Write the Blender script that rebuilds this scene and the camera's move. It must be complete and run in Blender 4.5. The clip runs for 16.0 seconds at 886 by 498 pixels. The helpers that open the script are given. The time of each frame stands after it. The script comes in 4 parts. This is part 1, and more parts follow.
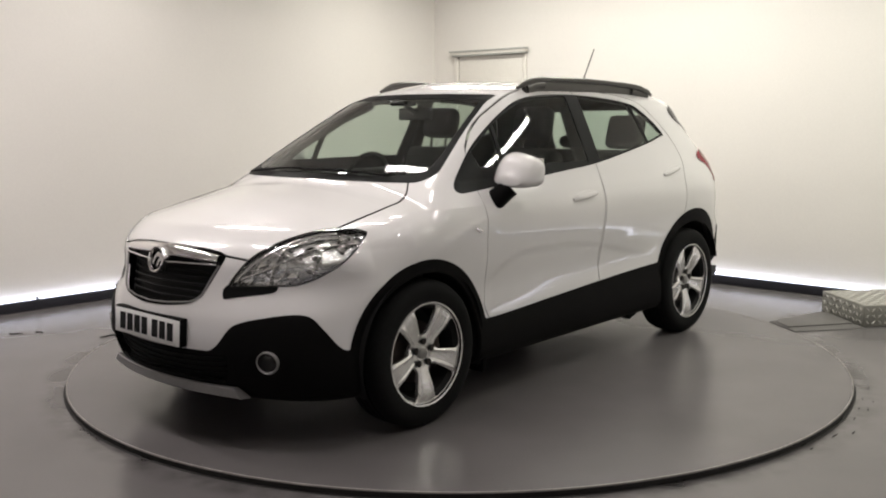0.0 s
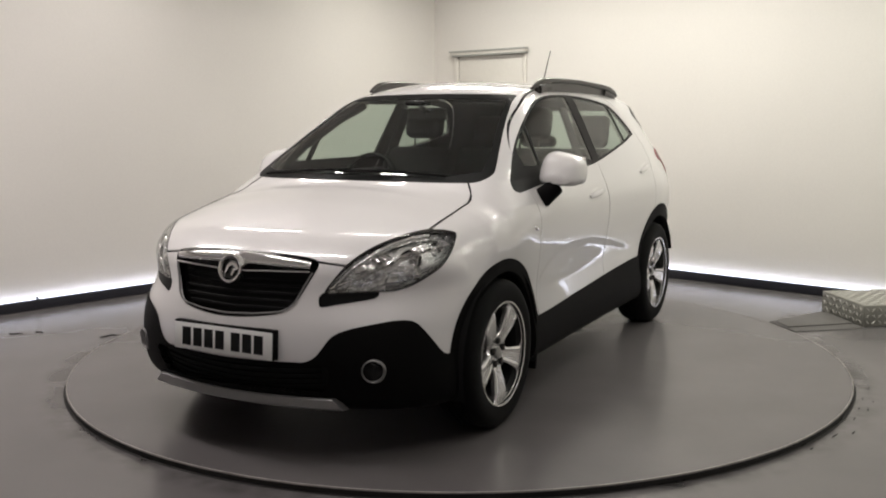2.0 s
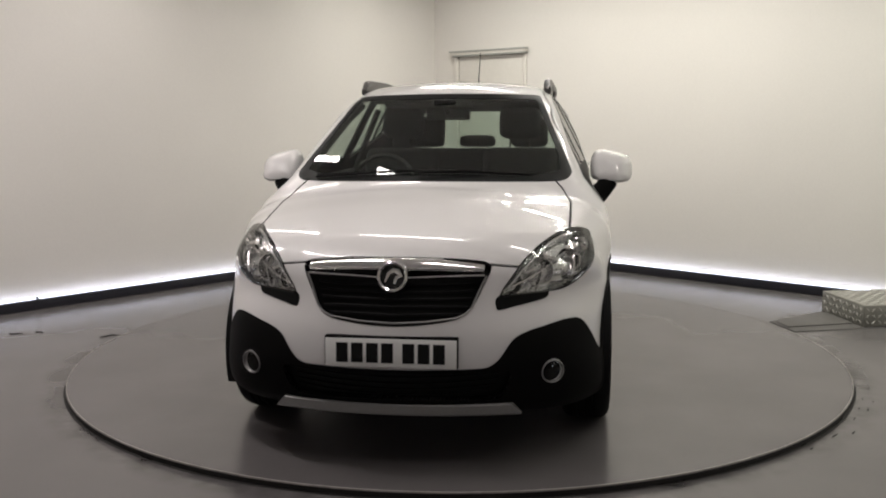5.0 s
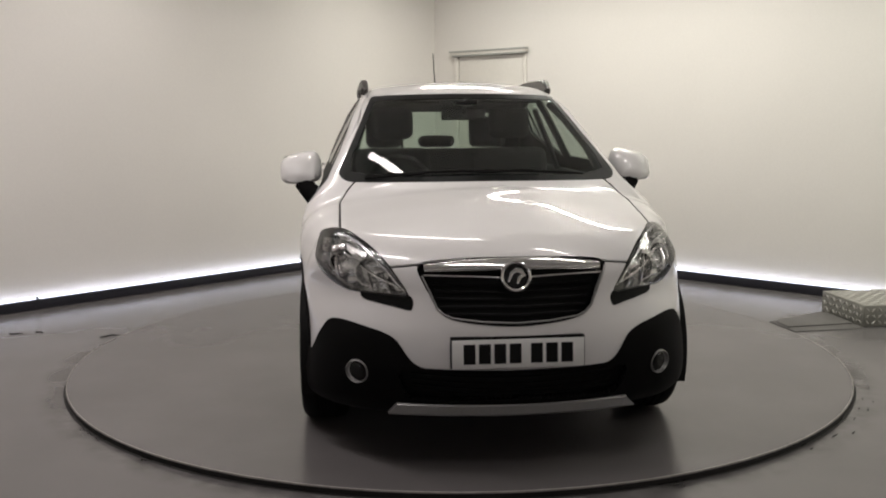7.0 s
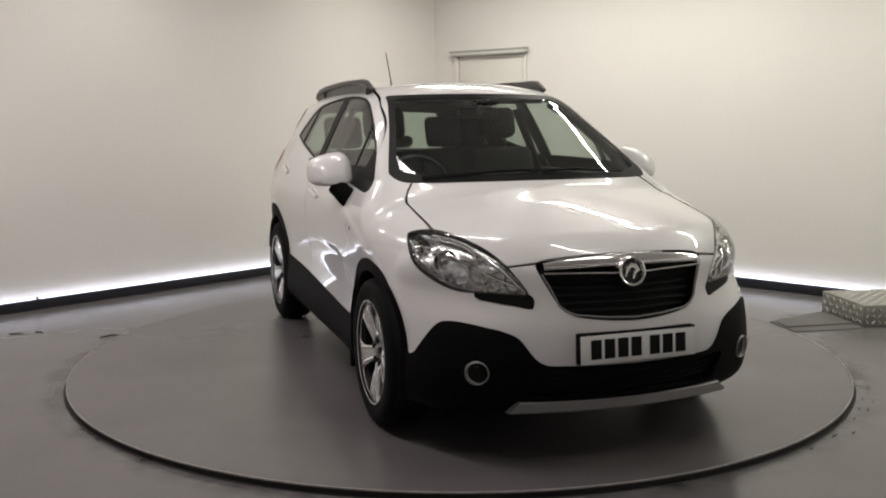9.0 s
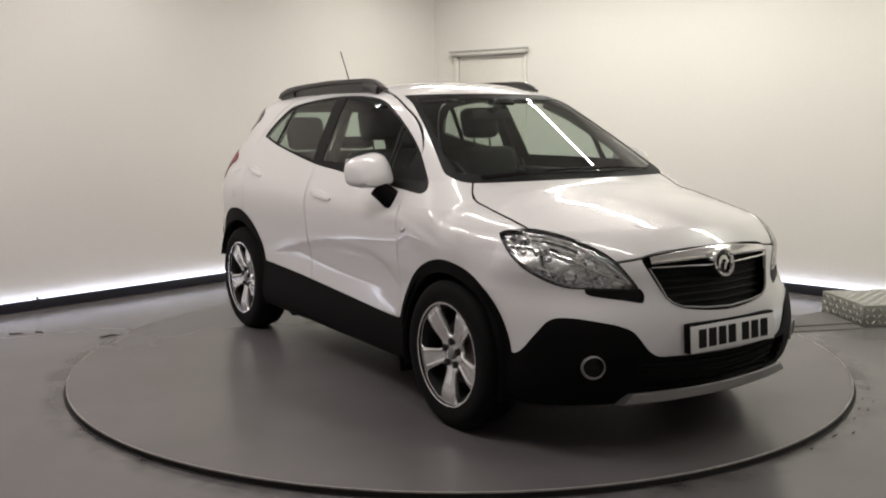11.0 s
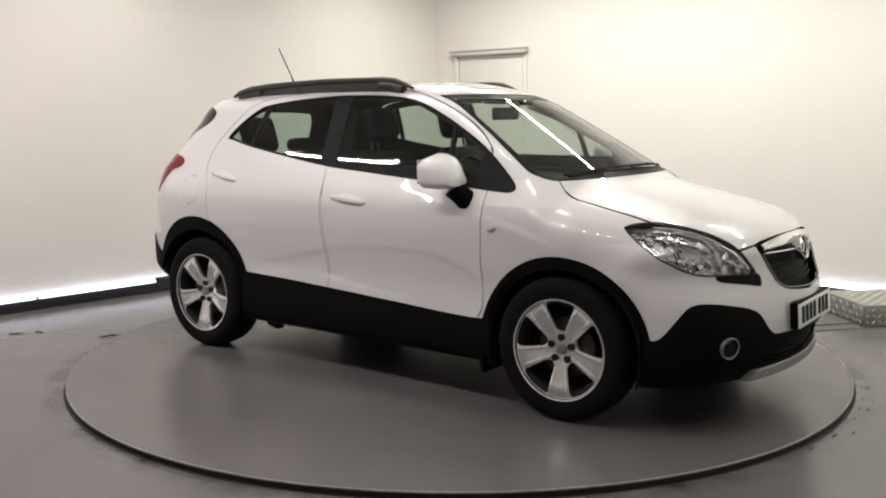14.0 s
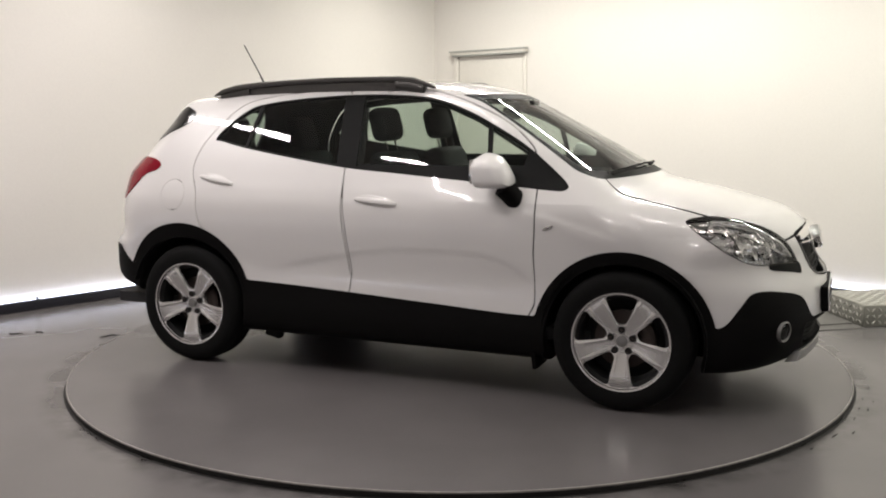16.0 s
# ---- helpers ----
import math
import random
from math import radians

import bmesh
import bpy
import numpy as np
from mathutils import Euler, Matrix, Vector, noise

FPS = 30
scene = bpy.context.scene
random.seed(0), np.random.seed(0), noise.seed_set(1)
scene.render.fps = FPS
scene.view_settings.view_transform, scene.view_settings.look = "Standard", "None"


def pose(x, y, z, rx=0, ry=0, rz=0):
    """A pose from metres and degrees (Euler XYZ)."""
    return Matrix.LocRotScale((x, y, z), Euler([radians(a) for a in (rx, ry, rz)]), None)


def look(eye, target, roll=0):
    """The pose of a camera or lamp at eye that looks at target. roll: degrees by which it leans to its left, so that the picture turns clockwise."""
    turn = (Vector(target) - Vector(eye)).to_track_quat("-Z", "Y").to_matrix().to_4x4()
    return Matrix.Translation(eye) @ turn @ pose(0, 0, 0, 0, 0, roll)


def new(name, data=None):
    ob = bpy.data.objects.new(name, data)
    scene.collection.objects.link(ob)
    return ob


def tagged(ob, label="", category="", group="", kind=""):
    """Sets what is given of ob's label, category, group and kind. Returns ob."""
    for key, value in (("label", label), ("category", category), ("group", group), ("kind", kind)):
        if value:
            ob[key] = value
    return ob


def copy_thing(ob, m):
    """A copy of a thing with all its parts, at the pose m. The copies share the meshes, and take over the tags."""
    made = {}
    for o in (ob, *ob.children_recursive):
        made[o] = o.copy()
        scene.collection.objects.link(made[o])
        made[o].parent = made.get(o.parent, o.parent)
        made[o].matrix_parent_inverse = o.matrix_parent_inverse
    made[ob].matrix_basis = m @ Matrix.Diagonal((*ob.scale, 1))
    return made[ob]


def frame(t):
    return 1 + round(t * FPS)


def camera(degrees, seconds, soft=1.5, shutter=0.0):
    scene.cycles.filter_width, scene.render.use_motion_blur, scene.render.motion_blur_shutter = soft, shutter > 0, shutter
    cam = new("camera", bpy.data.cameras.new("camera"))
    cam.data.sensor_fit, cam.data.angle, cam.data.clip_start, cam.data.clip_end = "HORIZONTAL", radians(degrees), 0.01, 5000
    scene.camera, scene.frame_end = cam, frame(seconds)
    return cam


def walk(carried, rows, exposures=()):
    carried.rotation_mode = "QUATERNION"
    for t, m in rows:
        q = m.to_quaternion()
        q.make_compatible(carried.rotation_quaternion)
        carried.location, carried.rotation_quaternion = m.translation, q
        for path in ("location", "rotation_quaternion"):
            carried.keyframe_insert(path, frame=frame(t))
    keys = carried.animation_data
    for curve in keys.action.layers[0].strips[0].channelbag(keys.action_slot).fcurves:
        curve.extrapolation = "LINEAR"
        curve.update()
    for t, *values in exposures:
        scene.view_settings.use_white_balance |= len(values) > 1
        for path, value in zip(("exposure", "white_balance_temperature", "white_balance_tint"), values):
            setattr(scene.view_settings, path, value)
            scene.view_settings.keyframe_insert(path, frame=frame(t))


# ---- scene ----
# ---- camera: it stands still ----
cam = camera(50.51, 16.0, soft=2.0)
EYE = Vector((0.0, -5.692, 1.456))
AHEAD = Vector((math.sin(radians(-.85)) * math.cos(radians(8.03)), math.cos(radians(-.85)) * math.cos(radians(8.03)), -math.sin(radians(8.03))))
STAND = look(EYE, EYE + AHEAD * 10, -.34)
walk(cam, [(0, STAND), (16, STAND)], exposures=[(0, .29), (2, .11), (3.5, -.04), (9, -.04), (12.5, .28), (16, .44)])

# ---- light: strip lamps on the ceiling, light strips along the foot of the walls ----
sky = bpy.data.worlds.new("world")
sky.use_nodes = True
sky.node_tree.nodes["Background"].inputs["Color"].default_value = (.9, .95, 1, 1)
sky.node_tree.nodes["Background"].inputs["Strength"].default_value = .02
scene.world = sky
DECK = .03      # height of the turntable's top over the floor
CORNER = Vector((-.37, 4.78, 0))
TURN = math.degrees(math.atan2(-.656, .755))      # direction in which the right-hand wall runs away from the corner
ROOM = Matrix.Translation(CORNER) @ pose(0, 0, 0, 0, 0, TURN)      # in it: x along one wall, -y along the other
WEST = ROOM @ pose(0, -4.7, 0, 0, 0, -2.3) @ pose(0, 4.7, 0)      # the other wall stands a little off the right angle
HIGH = 3.1
LONG = 1.5
LAMPS = [(1.75, -1.25, 27, 0), (3.50, -1.25, 34, 0), (5.7, -1.25, 28, -.4), (8.0, -1.25, 33, -.5), (1.25, -3.9, 14, .5), (3.38, -3.9, 11, .5), (5.7, -3.9, 10, .5), (1.4, -5.92, 31, 1), (3.63, -5.92, 27, 1), (5.9, -5.92, 13, 1)]      # x, y in the room, watts, warmth


def lamp_strip(x, y, watts, warm):
    data = bpy.data.lights.new("strip", "AREA")
    data.shape, data.size, data.size_y, data.energy, data.color = "RECTANGLE", .07, LONG, watts, (1, .975 - .05 * warm, .89 + .015 * warm)
    ob = new("strip_light", data)
    ob.matrix_world = ROOM @ pose(x, y, HIGH - .085, 0, 0, 90)
    return ob


for x, y, watts, warm in LAMPS:
    lamp_strip(x, y, watts, warm)
# ---- materials ----
def material(name, colour, rough=.5, metal=0.0, grain=0.0, size=30.0, stains=0.0, stain_size=2.0, bump=0.0, coat=0.0, emit=0.0, spec=.5):
    """A principled material whose colour varies by stains (large) and grain (small), with a fine relief."""
    m = bpy.data.materials.new(name)
    m.use_nodes = True
    n, l = m.node_tree.nodes, m.node_tree.links
    b = n["Principled BSDF"]
    b.inputs["Base Color"].default_value = (*colour, 1)
    b.inputs["Roughness"].default_value, b.inputs["Metallic"].default_value = rough, metal
    b.inputs["Coat Weight"].default_value, b.inputs["Coat Roughness"].default_value = coat, .03
    b.inputs["Specular IOR Level"].default_value = spec
    if emit:
        b.inputs["Emission Color"].default_value, b.inputs["Emission Strength"].default_value = (*colour, 1), emit
    where = n.new("ShaderNodeTexCoord")
    if grain or stains:
        mix = large = None
        for amount, scale, detail in ((stains, stain_size, 5), (grain, size, 2)):
            if not amount:
                continue
            t = n.new("ShaderNodeTexNoise")
            large = large or t
            t.inputs["Scale"].default_value, t.inputs["Detail"].default_value = scale, detail
            l.new(where.outputs["Object"], t.inputs["Vector"])
            r = n.new("ShaderNodeMapRange")
            r.interpolation_type = "SMOOTHSTEP"
            r.inputs["From Min"].default_value, r.inputs["From Max"].default_value = .15, .85
            r.inputs["To Min"].default_value, r.inputs["To Max"].default_value = 1 - amount, 1 + amount
            l.new(t.outputs["Fac"], r.inputs["Value"])
            s = n.new("ShaderNodeVectorMath")
            s.operation = "SCALE"
            if mix:
                l.new(mix.outputs["Vector"], s.inputs[0])
            else:
                s.inputs[0].default_value = colour
            l.new(r.outputs["Result"], s.inputs["Scale"])
            mix = s
        l.new(mix.outputs["Vector"], b.inputs["Base Color"])
    if bump:
        t = n.new("ShaderNodeTexNoise")
        t.inputs["Scale"].default_value, t.inputs["Detail"].default_value = size * 1.7, 3
        l.new(where.outputs["Object"], t.inputs["Vector"])
        u = n.new("ShaderNodeBump")
        u.inputs["Strength"].default_value, u.inputs["Distance"].default_value = bump, .004
        l.new(t.outputs["Fac"], u.inputs["Height"])
        l.new(u.outputs["Normal"], b.inputs["Normal"])
    return m


def uneven_gloss(m, low, high, size):
    """Scuffs and wipe marks: the roughness wanders between low and high."""
    n, l = m.node_tree.nodes, m.node_tree.links
    where, t, r, k = n.new("ShaderNodeTexCoord"), n.new("ShaderNodeTexNoise"), n.new("ShaderNodeMapRange"), n.new("ShaderNodeMapping")
    k.inputs["Scale"].default_value = (1, 1.9, 1)
    l.new(where.outputs["Object"], k.inputs["Vector"])
    l.new(k.outputs["Vector"], t.inputs["Vector"])
    t.inputs["Scale"].default_value, t.inputs["Detail"].default_value, t.inputs["Roughness"].default_value = size, 1, .5
    for key, v in (("From Min", .25), ("From Max", .75), ("To Min", low), ("To Max", high)):
        r.inputs[key].default_value = v
    l.new(t.outputs["Fac"], r.inputs["Value"])
    l.new(r.outputs["Result"], m.node_tree.nodes["Principled BSDF"].inputs["Roughness"])


def pane(name, tint, rough=.0):
    """Thin glass: lets light through, tinted, and mirrors more at a glancing angle."""
    m = bpy.data.materials.new(name)
    m.use_nodes = True
    n, l = m.node_tree.nodes, m.node_tree.links
    n.remove(n["Principled BSDF"])
    a, g, x, f = n.new("ShaderNodeBsdfTransparent"), n.new("ShaderNodeBsdfGlossy"), n.new("ShaderNodeMixShader"), n.new("ShaderNodeLayerWeight")
    a.inputs["Color"].default_value = (*tint, 1)
    g.inputs["Roughness"].default_value = rough
    f.inputs["Blend"].default_value = .5
    power, gloss = n.new("ShaderNodeMath"), n.new("ShaderNodeMath")
    power.operation, gloss.operation = "POWER", "MULTIPLY_ADD"
    power.inputs[1].default_value = 5
    gloss.inputs[1].default_value, gloss.inputs[2].default_value = .92, .05
    l.new(f.outputs["Facing"], power.inputs[0])
    l.new(power.outputs[0], gloss.inputs[0])
    l.new(gloss.outputs[0], x.inputs["Fac"])
    l.new(a.outputs["BSDF"], x.inputs[1])
    l.new(g.outputs["BSDF"], x.inputs[2])
    l.new(x.outputs["Shader"], n["Material Output"].inputs["Surface"])
    return m


WALL = material("wall_paint", (.80, .77, .73), .75, grain=.015, size=60, stains=.03, stain_size=.7, bump=.04)
CEIL = material("ceiling_paint", (.80, .79, .77), .8, grain=.02, size=50)
FLOOR = material("floor_paint", (.138, .129, .130), .27, grain=.03, size=190, stains=.13, stain_size=.9)
DISC = material("turntable_paint", (.127, .118, .119), .25, grain=.03, size=190, stains=.13, stain_size=1.1)
RIMDARK = material("rim_band_black", (.012, .011, .01), .8)
EDGE = material("worn_edge", (.27, .25, .235), .5, grain=.2, size=25)
SKIRT = material("skirting_black", (.018, .018, .025), .45, grain=.1, size=20)
GLOW = material("light_strip", (.80, .83, 1.0), .5, emit=3.7)
TUBE = material("lamp_housing", (.75, .75, .74), .5)
DOORW = material("door_white", (.74, .71, .66), .55, stains=.03, grain=.02)
GREYM = material("grey_metal", (.42, .42, .40), .5, grain=.05)
TREAD = material("tread_plate", (.24, .235, .21), .5, metal=.3, grain=.10, size=18, stains=.15, stain_size=5)
PAINT = material("white_car_paint", (.71, .694, .686), .34, grain=.006, size=300, coat=1.0)
PLASTIC = material("black_plastic", (.005, .0047, .0047), .6, grain=.12, size=140, bump=.10, spec=.06)
GLOSS = material("gloss_black", (.012, .012, .012), .12, grain=.1, size=30)
RUBBER = material("tyre_rubber", (.005, .005, .005), .8, grain=.2, size=90, bump=.1, spec=.14)
ALLOY = material("silver_alloy", (.76, .75, .74), .24, metal=.82, grain=.03, size=80, stains=.04, stain_size=9)
CHROME = material("chrome", (.86, .85, .84), .10, metal=1.0, grain=.02)
SATIN = material("satin_silver", (.25, .245, .24), .42, metal=.6, grain=.04, size=90)
STEEL = material("brake_steel", (.045, .034, .030), .5, metal=.6, grain=.1, size=30)
CLOTH = material("dark_seat_cloth", (.016, .016, .017), .9, grain=.08, size=60)
TRIM = material("interior_plastic", (.017, .017, .018), .6, grain=.15, size=120, bump=.1)
LINER = material("grey_lining", (.028, .028, .028), .9, grain=.08, size=150)
RED = material("red_lamp", (.20, .003, .014), .14, grain=.15, size=40, spec=.2)
PLATE = material("plate_white", (.74, .74, .72), .35, grain=.02, size=60)
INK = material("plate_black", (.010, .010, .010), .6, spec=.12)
GLASS = pane("car_glass", (.74, .81, .76))
TINTED = pane("tinted_glass", (.60, .68, .63))
CLEAR = pane("lamp_glass", (.93, .94, .94))
LAMPIN = material("lamp_reflector", (.88, .88, .87), .16, metal=.8, grain=.22, size=34, bump=1.0)
LAMPWALL = material("lamp_lining", (.62, .61, .60), .3, metal=.25, grain=.2, size=40, stains=.2, stain_size=14)
MIRROR = material("mirror_glass", (.85, .86, .87), .02, metal=1.0)
RAIL = material("rail_grey", (.060, .056, .053), .38, metal=.3, grain=.1, size=60)
BLACKTRIM = material("black_trim", (.007, .007, .007), .48, grain=.1, size=60, spec=.09)
STUD = material("bright_stud", (.42, .41, .375), .45, metal=.5, grain=.15, size=30)
COVER = material("cover_metal", (.11, .105, .10), .6, grain=.1, size=40, stains=.2)


def dirt_ring(m, inner, outer, dark):
    """Uneven grime on the floor along the rim of the turntable."""
    n, l = m.node_tree.nodes, m.node_tree.links
    b = n["Principled BSDF"]
    base = b.inputs["Base Color"].links[0].from_socket
    where, cut, far = n.new("ShaderNodeTexCoord"), n.new("ShaderNodeVectorMath"), n.new("ShaderNodeVectorMath")
    cut.operation, far.operation = "MULTIPLY", "LENGTH"
    cut.inputs[1].default_value = (1, 1, 0)
    l.new(where.outputs["Object"], cut.inputs[0])
    l.new(cut.outputs["Vector"], far.inputs[0])
    fade = n.new("ShaderNodeMapRange")
    fade.interpolation_type = "SMOOTHSTEP"
    for k, v in (("From Min", inner), ("From Max", outer), ("To Min", 1), ("To Max", 0)):
        fade.inputs[k].default_value = v
    l.new(far.outputs["Value"], fade.inputs["Value"])
    t, patch = n.new("ShaderNodeTexNoise"), n.new("ShaderNodeMapRange")
    t.inputs["Scale"].default_value, t.inputs["Detail"].default_value = 5, 6
    l.new(where.outputs["Object"], t.inputs["Vector"])
    for k, v in (("From Min", .38), ("From Max", .76), ("To Min", 0), ("To Max", dark)):
        patch.inputs[k].default_value = v
    l.new(t.outputs["Fac"], patch.inputs["Value"])
    both, mix = n.new("ShaderNodeMath"), n.new("ShaderNodeMix")
    both.operation, mix.data_type = "MULTIPLY", "RGBA"
    l.new(fade.outputs["Result"], both.inputs[0])
    l.new(patch.outputs["Result"], both.inputs[1])
    l.new(both.outputs[0], mix.inputs[0])
    l.new(base, mix.inputs[6])
    mix.inputs[7].default_value = (.012, .011, .010, 1)
    l.new(mix.outputs[2], b.inputs["Base Color"])


dirt_ring(FLOOR, 2.26, 2.44, .97)
uneven_gloss(FLOOR, .20, .262, .7)
# ---- mesh helpers ----
def finish(name, bm, mat, parent=None, label="", smooth=True):
    """Links a bmesh as one mesh object, with rounded edges shaded smooth up to 40 degrees."""
    me = bpy.data.meshes.new(name)
    bm.normal_update()
    if smooth:
        for e in bm.edges:
            e.smooth = len(e.link_faces) == 2 and e.calc_face_angle(0) < radians(40)
        for f in bm.faces:
            f.smooth = True
    bm.to_mesh(me)
    bm.free()
    me.materials.append(mat)
    ob = new(name, me)
    ob.parent = parent
    return tagged(ob, label) if label else ob


part = finish


def box(bm, lo, hi, m=None, bevel=0.0):
    """A box between two corners, moved by m, with bevelled edges."""
    lo, hi = Vector(lo), Vector(hi)
    made = bmesh.ops.create_cube(bm, size=1, matrix=(m or Matrix()) @ Matrix.Translation((lo + hi) / 2) @ Matrix.Diagonal((*(hi - lo), 1)))
    if bevel:
        edges = {e for v in made["verts"] for e in v.link_edges}
        bmesh.ops.bevel(bm, geom=list(edges), offset=bevel, segments=2, affect="EDGES", profile=.5)
    return bm


def lathe(bm, rings, m=None, steps=48, closed=True):
    """Turns (radius, height) pairs round the z axis."""
    m = m or Matrix()
    rows = []
    for r, h in rings:
        rows.append([bm.verts.new(m @ Vector((r * math.cos(a), r * math.sin(a), h))) for a in (2 * math.pi * k / steps for k in range(steps))])
    for a, b in zip(rows, rows[1:]):
        for k in range(steps):
            bm.faces.new((a[k], a[(k + 1) % steps], b[(k + 1) % steps], b[k]))
    if closed:
        bm.faces.new(rows[0][::-1])
        bm.faces.new(rows[-1])
    bmesh.ops.recalc_face_normals(bm, faces=bm.faces[:])
    return bm


def bar(bm, points, ups, wide, thick, sides=10, power=2.6):
    """A rounded bar swept through points; ups: the way its thickness points; wide and thick: numbers, or lists along it."""
    n = len(points)
    points, ups = [Vector(p) for p in points], [Vector(u) for u in ups]
    wide = wide if hasattr(wide, "__len__") else [wide] * n
    thick = thick if hasattr(thick, "__len__") else [thick] * n
    rows = []
    for i in range(n):
        t = (points[min(i + 1, n - 1)] - points[max(i - 1, 0)]).normalized()
        u = (ups[i] - t * ups[i].dot(t)).normalized()
        s = t.cross(u)
        row = []
        for k in range(sides):
            a = 2 * math.pi * k / sides
            c, d = math.cos(a), math.sin(a)
            row.append(bm.verts.new(points[i] + s * (wide[i] / 2 * math.copysign(abs(c) ** (2 / power), c)) + u * (thick[i] / 2 * math.copysign(abs(d) ** (2 / power), d))))
        rows.append(row)
    for a, b in zip(rows, rows[1:]):
        for k in range(sides):
            bm.faces.new((a[k], a[(k + 1) % sides], b[(k + 1) % sides], b[k]))
    bm.faces.new(rows[0][::-1])
    bm.faces.new(rows[-1])
    bmesh.ops.recalc_face_normals(bm, faces=bm.faces[:])
    return bm


def room_box(name, lo, hi, mat, bevel=0.0, m=None):
    bm = box(bmesh.new(), lo, hi, (m or ROOM), bevel)
    return tagged(finish(name, bm, mat), kind="structure")


# ---- the room: two walls meet in a corner behind the turntable ----
SPAN = 10.4
room_box("floor", (-.6, -SPAN - .3, -.2), (SPAN + .3, .3, 0), FLOOR)
room_box("ceiling", (-.6, -SPAN - .3, HIGH), (SPAN + .3, .3, HIGH + .2), CEIL)
room_box("wall_north", (0, 0, 0), (SPAN, .2, HIGH), WALL)
room_box("wall_west", (-.2, -SPAN, 0), (0, .19, HIGH), WALL, m=WEST)
room_box("wall_south", (-.5, -SPAN - .2, 0), (SPAN, -SPAN, HIGH), WALL)
room_box("wall_east", (SPAN, -SPAN - .2, 0), (SPAN + .2, .2, HIGH), WALL)
DOOR_A, DOOR_B = .50, 1.43
room_box("baseboard_north", (DOOR_B + .07, -.075, 0), (SPAN, -.003, .078), SKIRT, .006)
room_box("baseboard_west", (.003, -SPAN, 0), (.075, -.003, .078), SKIRT, .006, WEST)

room_box("baseboard_south", (.08, -SPAN + .003, 0), (SPAN - .08, -SPAN + .075, .078), SKIRT, .006)
room_box("baseboard_east", (SPAN - .075, -SPAN, 0), (SPAN - .003, -.08, .078), SKIRT, .006)


def light_strip(name, lo, hi, label, m=ROOM):
    return tagged(finish(name, box(bmesh.new(), lo, hi, m, .003), GLOW), label, "light strip")


light_strip("light_strip", (DOOR_B + .1, -.045, .080), (SPAN - .1, -.02, .094), "cool white light strip on top of the black skirting")
light_strip("light_strip", (.02, -SPAN + .1, .080), (.045, -.1, .094), "cool white light strip on top of the black skirting", WEST)

# south and east strips are unseen, added on the assumption that they run all round
light_strip("light_strip", (.1, -SPAN + .02, .080), (SPAN - .1, -SPAN + .045, .094), "cool white light strip on top of the black skirting")
light_strip("light_strip", (SPAN - .045, -SPAN + .1, .080), (SPAN - .02, -.1, .094), "cool white light strip on top of the black skirting")


def turntable():
    root = tagged(new("turntable"), "round grey painted turntable with a worn pale rim", "turntable")
    R = 2.262
    part("deck", lathe(bmesh.new(), [(.001, .004), (R - .007, .004), (R - .007, DECK - .001), (R - .008, DECK), (.001, DECK)], steps=180, closed=False), DISC, root)
    part("rim", lathe(bmesh.new(), [(R - .0068, .024), (R, .024), (R, DECK - .001), (R - .002, DECK + .0012), (R - .0068, DECK + .0012), (R - .0068, .024)], steps=180, closed=False), EDGE, root, "thin worn pale metal rim")
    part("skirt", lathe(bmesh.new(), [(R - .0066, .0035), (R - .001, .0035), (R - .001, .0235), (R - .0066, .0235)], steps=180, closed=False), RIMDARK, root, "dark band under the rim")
    return root


TABLE = turntable()
# flat black ring laid on the floor, widens the dark band under the rim
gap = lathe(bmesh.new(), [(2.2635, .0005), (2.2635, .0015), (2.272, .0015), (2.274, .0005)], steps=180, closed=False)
tagged(finish("floor_dark_ring", gap, RIMDARK), kind="structure")



def wall_door():
    root = tagged(new("door_1"), "white painted flush door with a grey lintel in the wall", "door", kind="structure")
    at = lambda lo, hi, b=.004: box(bmesh.new(), lo, hi, ROOM, b)
    part("leaf", at((DOOR_A + .055, -.022, .005), (DOOR_B - .045, -.004, 2.074)), DOORW, root)
    part("jamb", at((DOOR_A, -.045, 0), (DOOR_A + .05, -.003, 2.074)), DOORW, root)
    part("jamb", at((DOOR_B - .04, -.026, 0), (DOOR_B, -.003, 2.074)), DOORW, root)
    part("lintel", at((DOOR_A - .04, -.070, 2.091), (DOOR_B + .01, -.003, 2.117)), DOORW, root)
    part("lintel_edge", at((DOOR_A - .045, -.080, 2.118), (DOOR_B + .015, -.003, 2.134), .003), GREYM, root, "grey metal edge")
    part("lintel_edge", at((DOOR_A, -.078, 2.076), (DOOR_B + .012, -.003, 2.090), .003), GREYM, root, "grey metal edge")
    part("door_handle", at((DOOR_B - .17, -.075, 1.0), (DOOR_B - .06, -.0225, 1.02)), GREYM, root)
    return root


wall_door()


def strip_fixture(x, y, turn):
    root = tagged(new("ceiling_lamp"), "long white fluorescent strip fixture on the ceiling", "ceiling lamp", "strip lamps on the ceiling")
    part("housing", box(bmesh.new(), (-.075, -LONG / 2 - .02, -.075), (.075, LONG / 2 + .02, -.002), None, .01), TUBE, root)
    for s in (-1, 1):
        part("end_cap", box(bmesh.new(), (-.07, s * (LONG / 2 + .03) - .008, -.08), (.07, s * (LONG / 2 + .03) + .008, -.004), None, .004), TUBE, root)
    root.matrix_basis = ROOM @ pose(x, y, HIGH, 0, 0, turn)


for x, y, watts, warm in LAMPS:
    strip_fixture(x, y, 90)


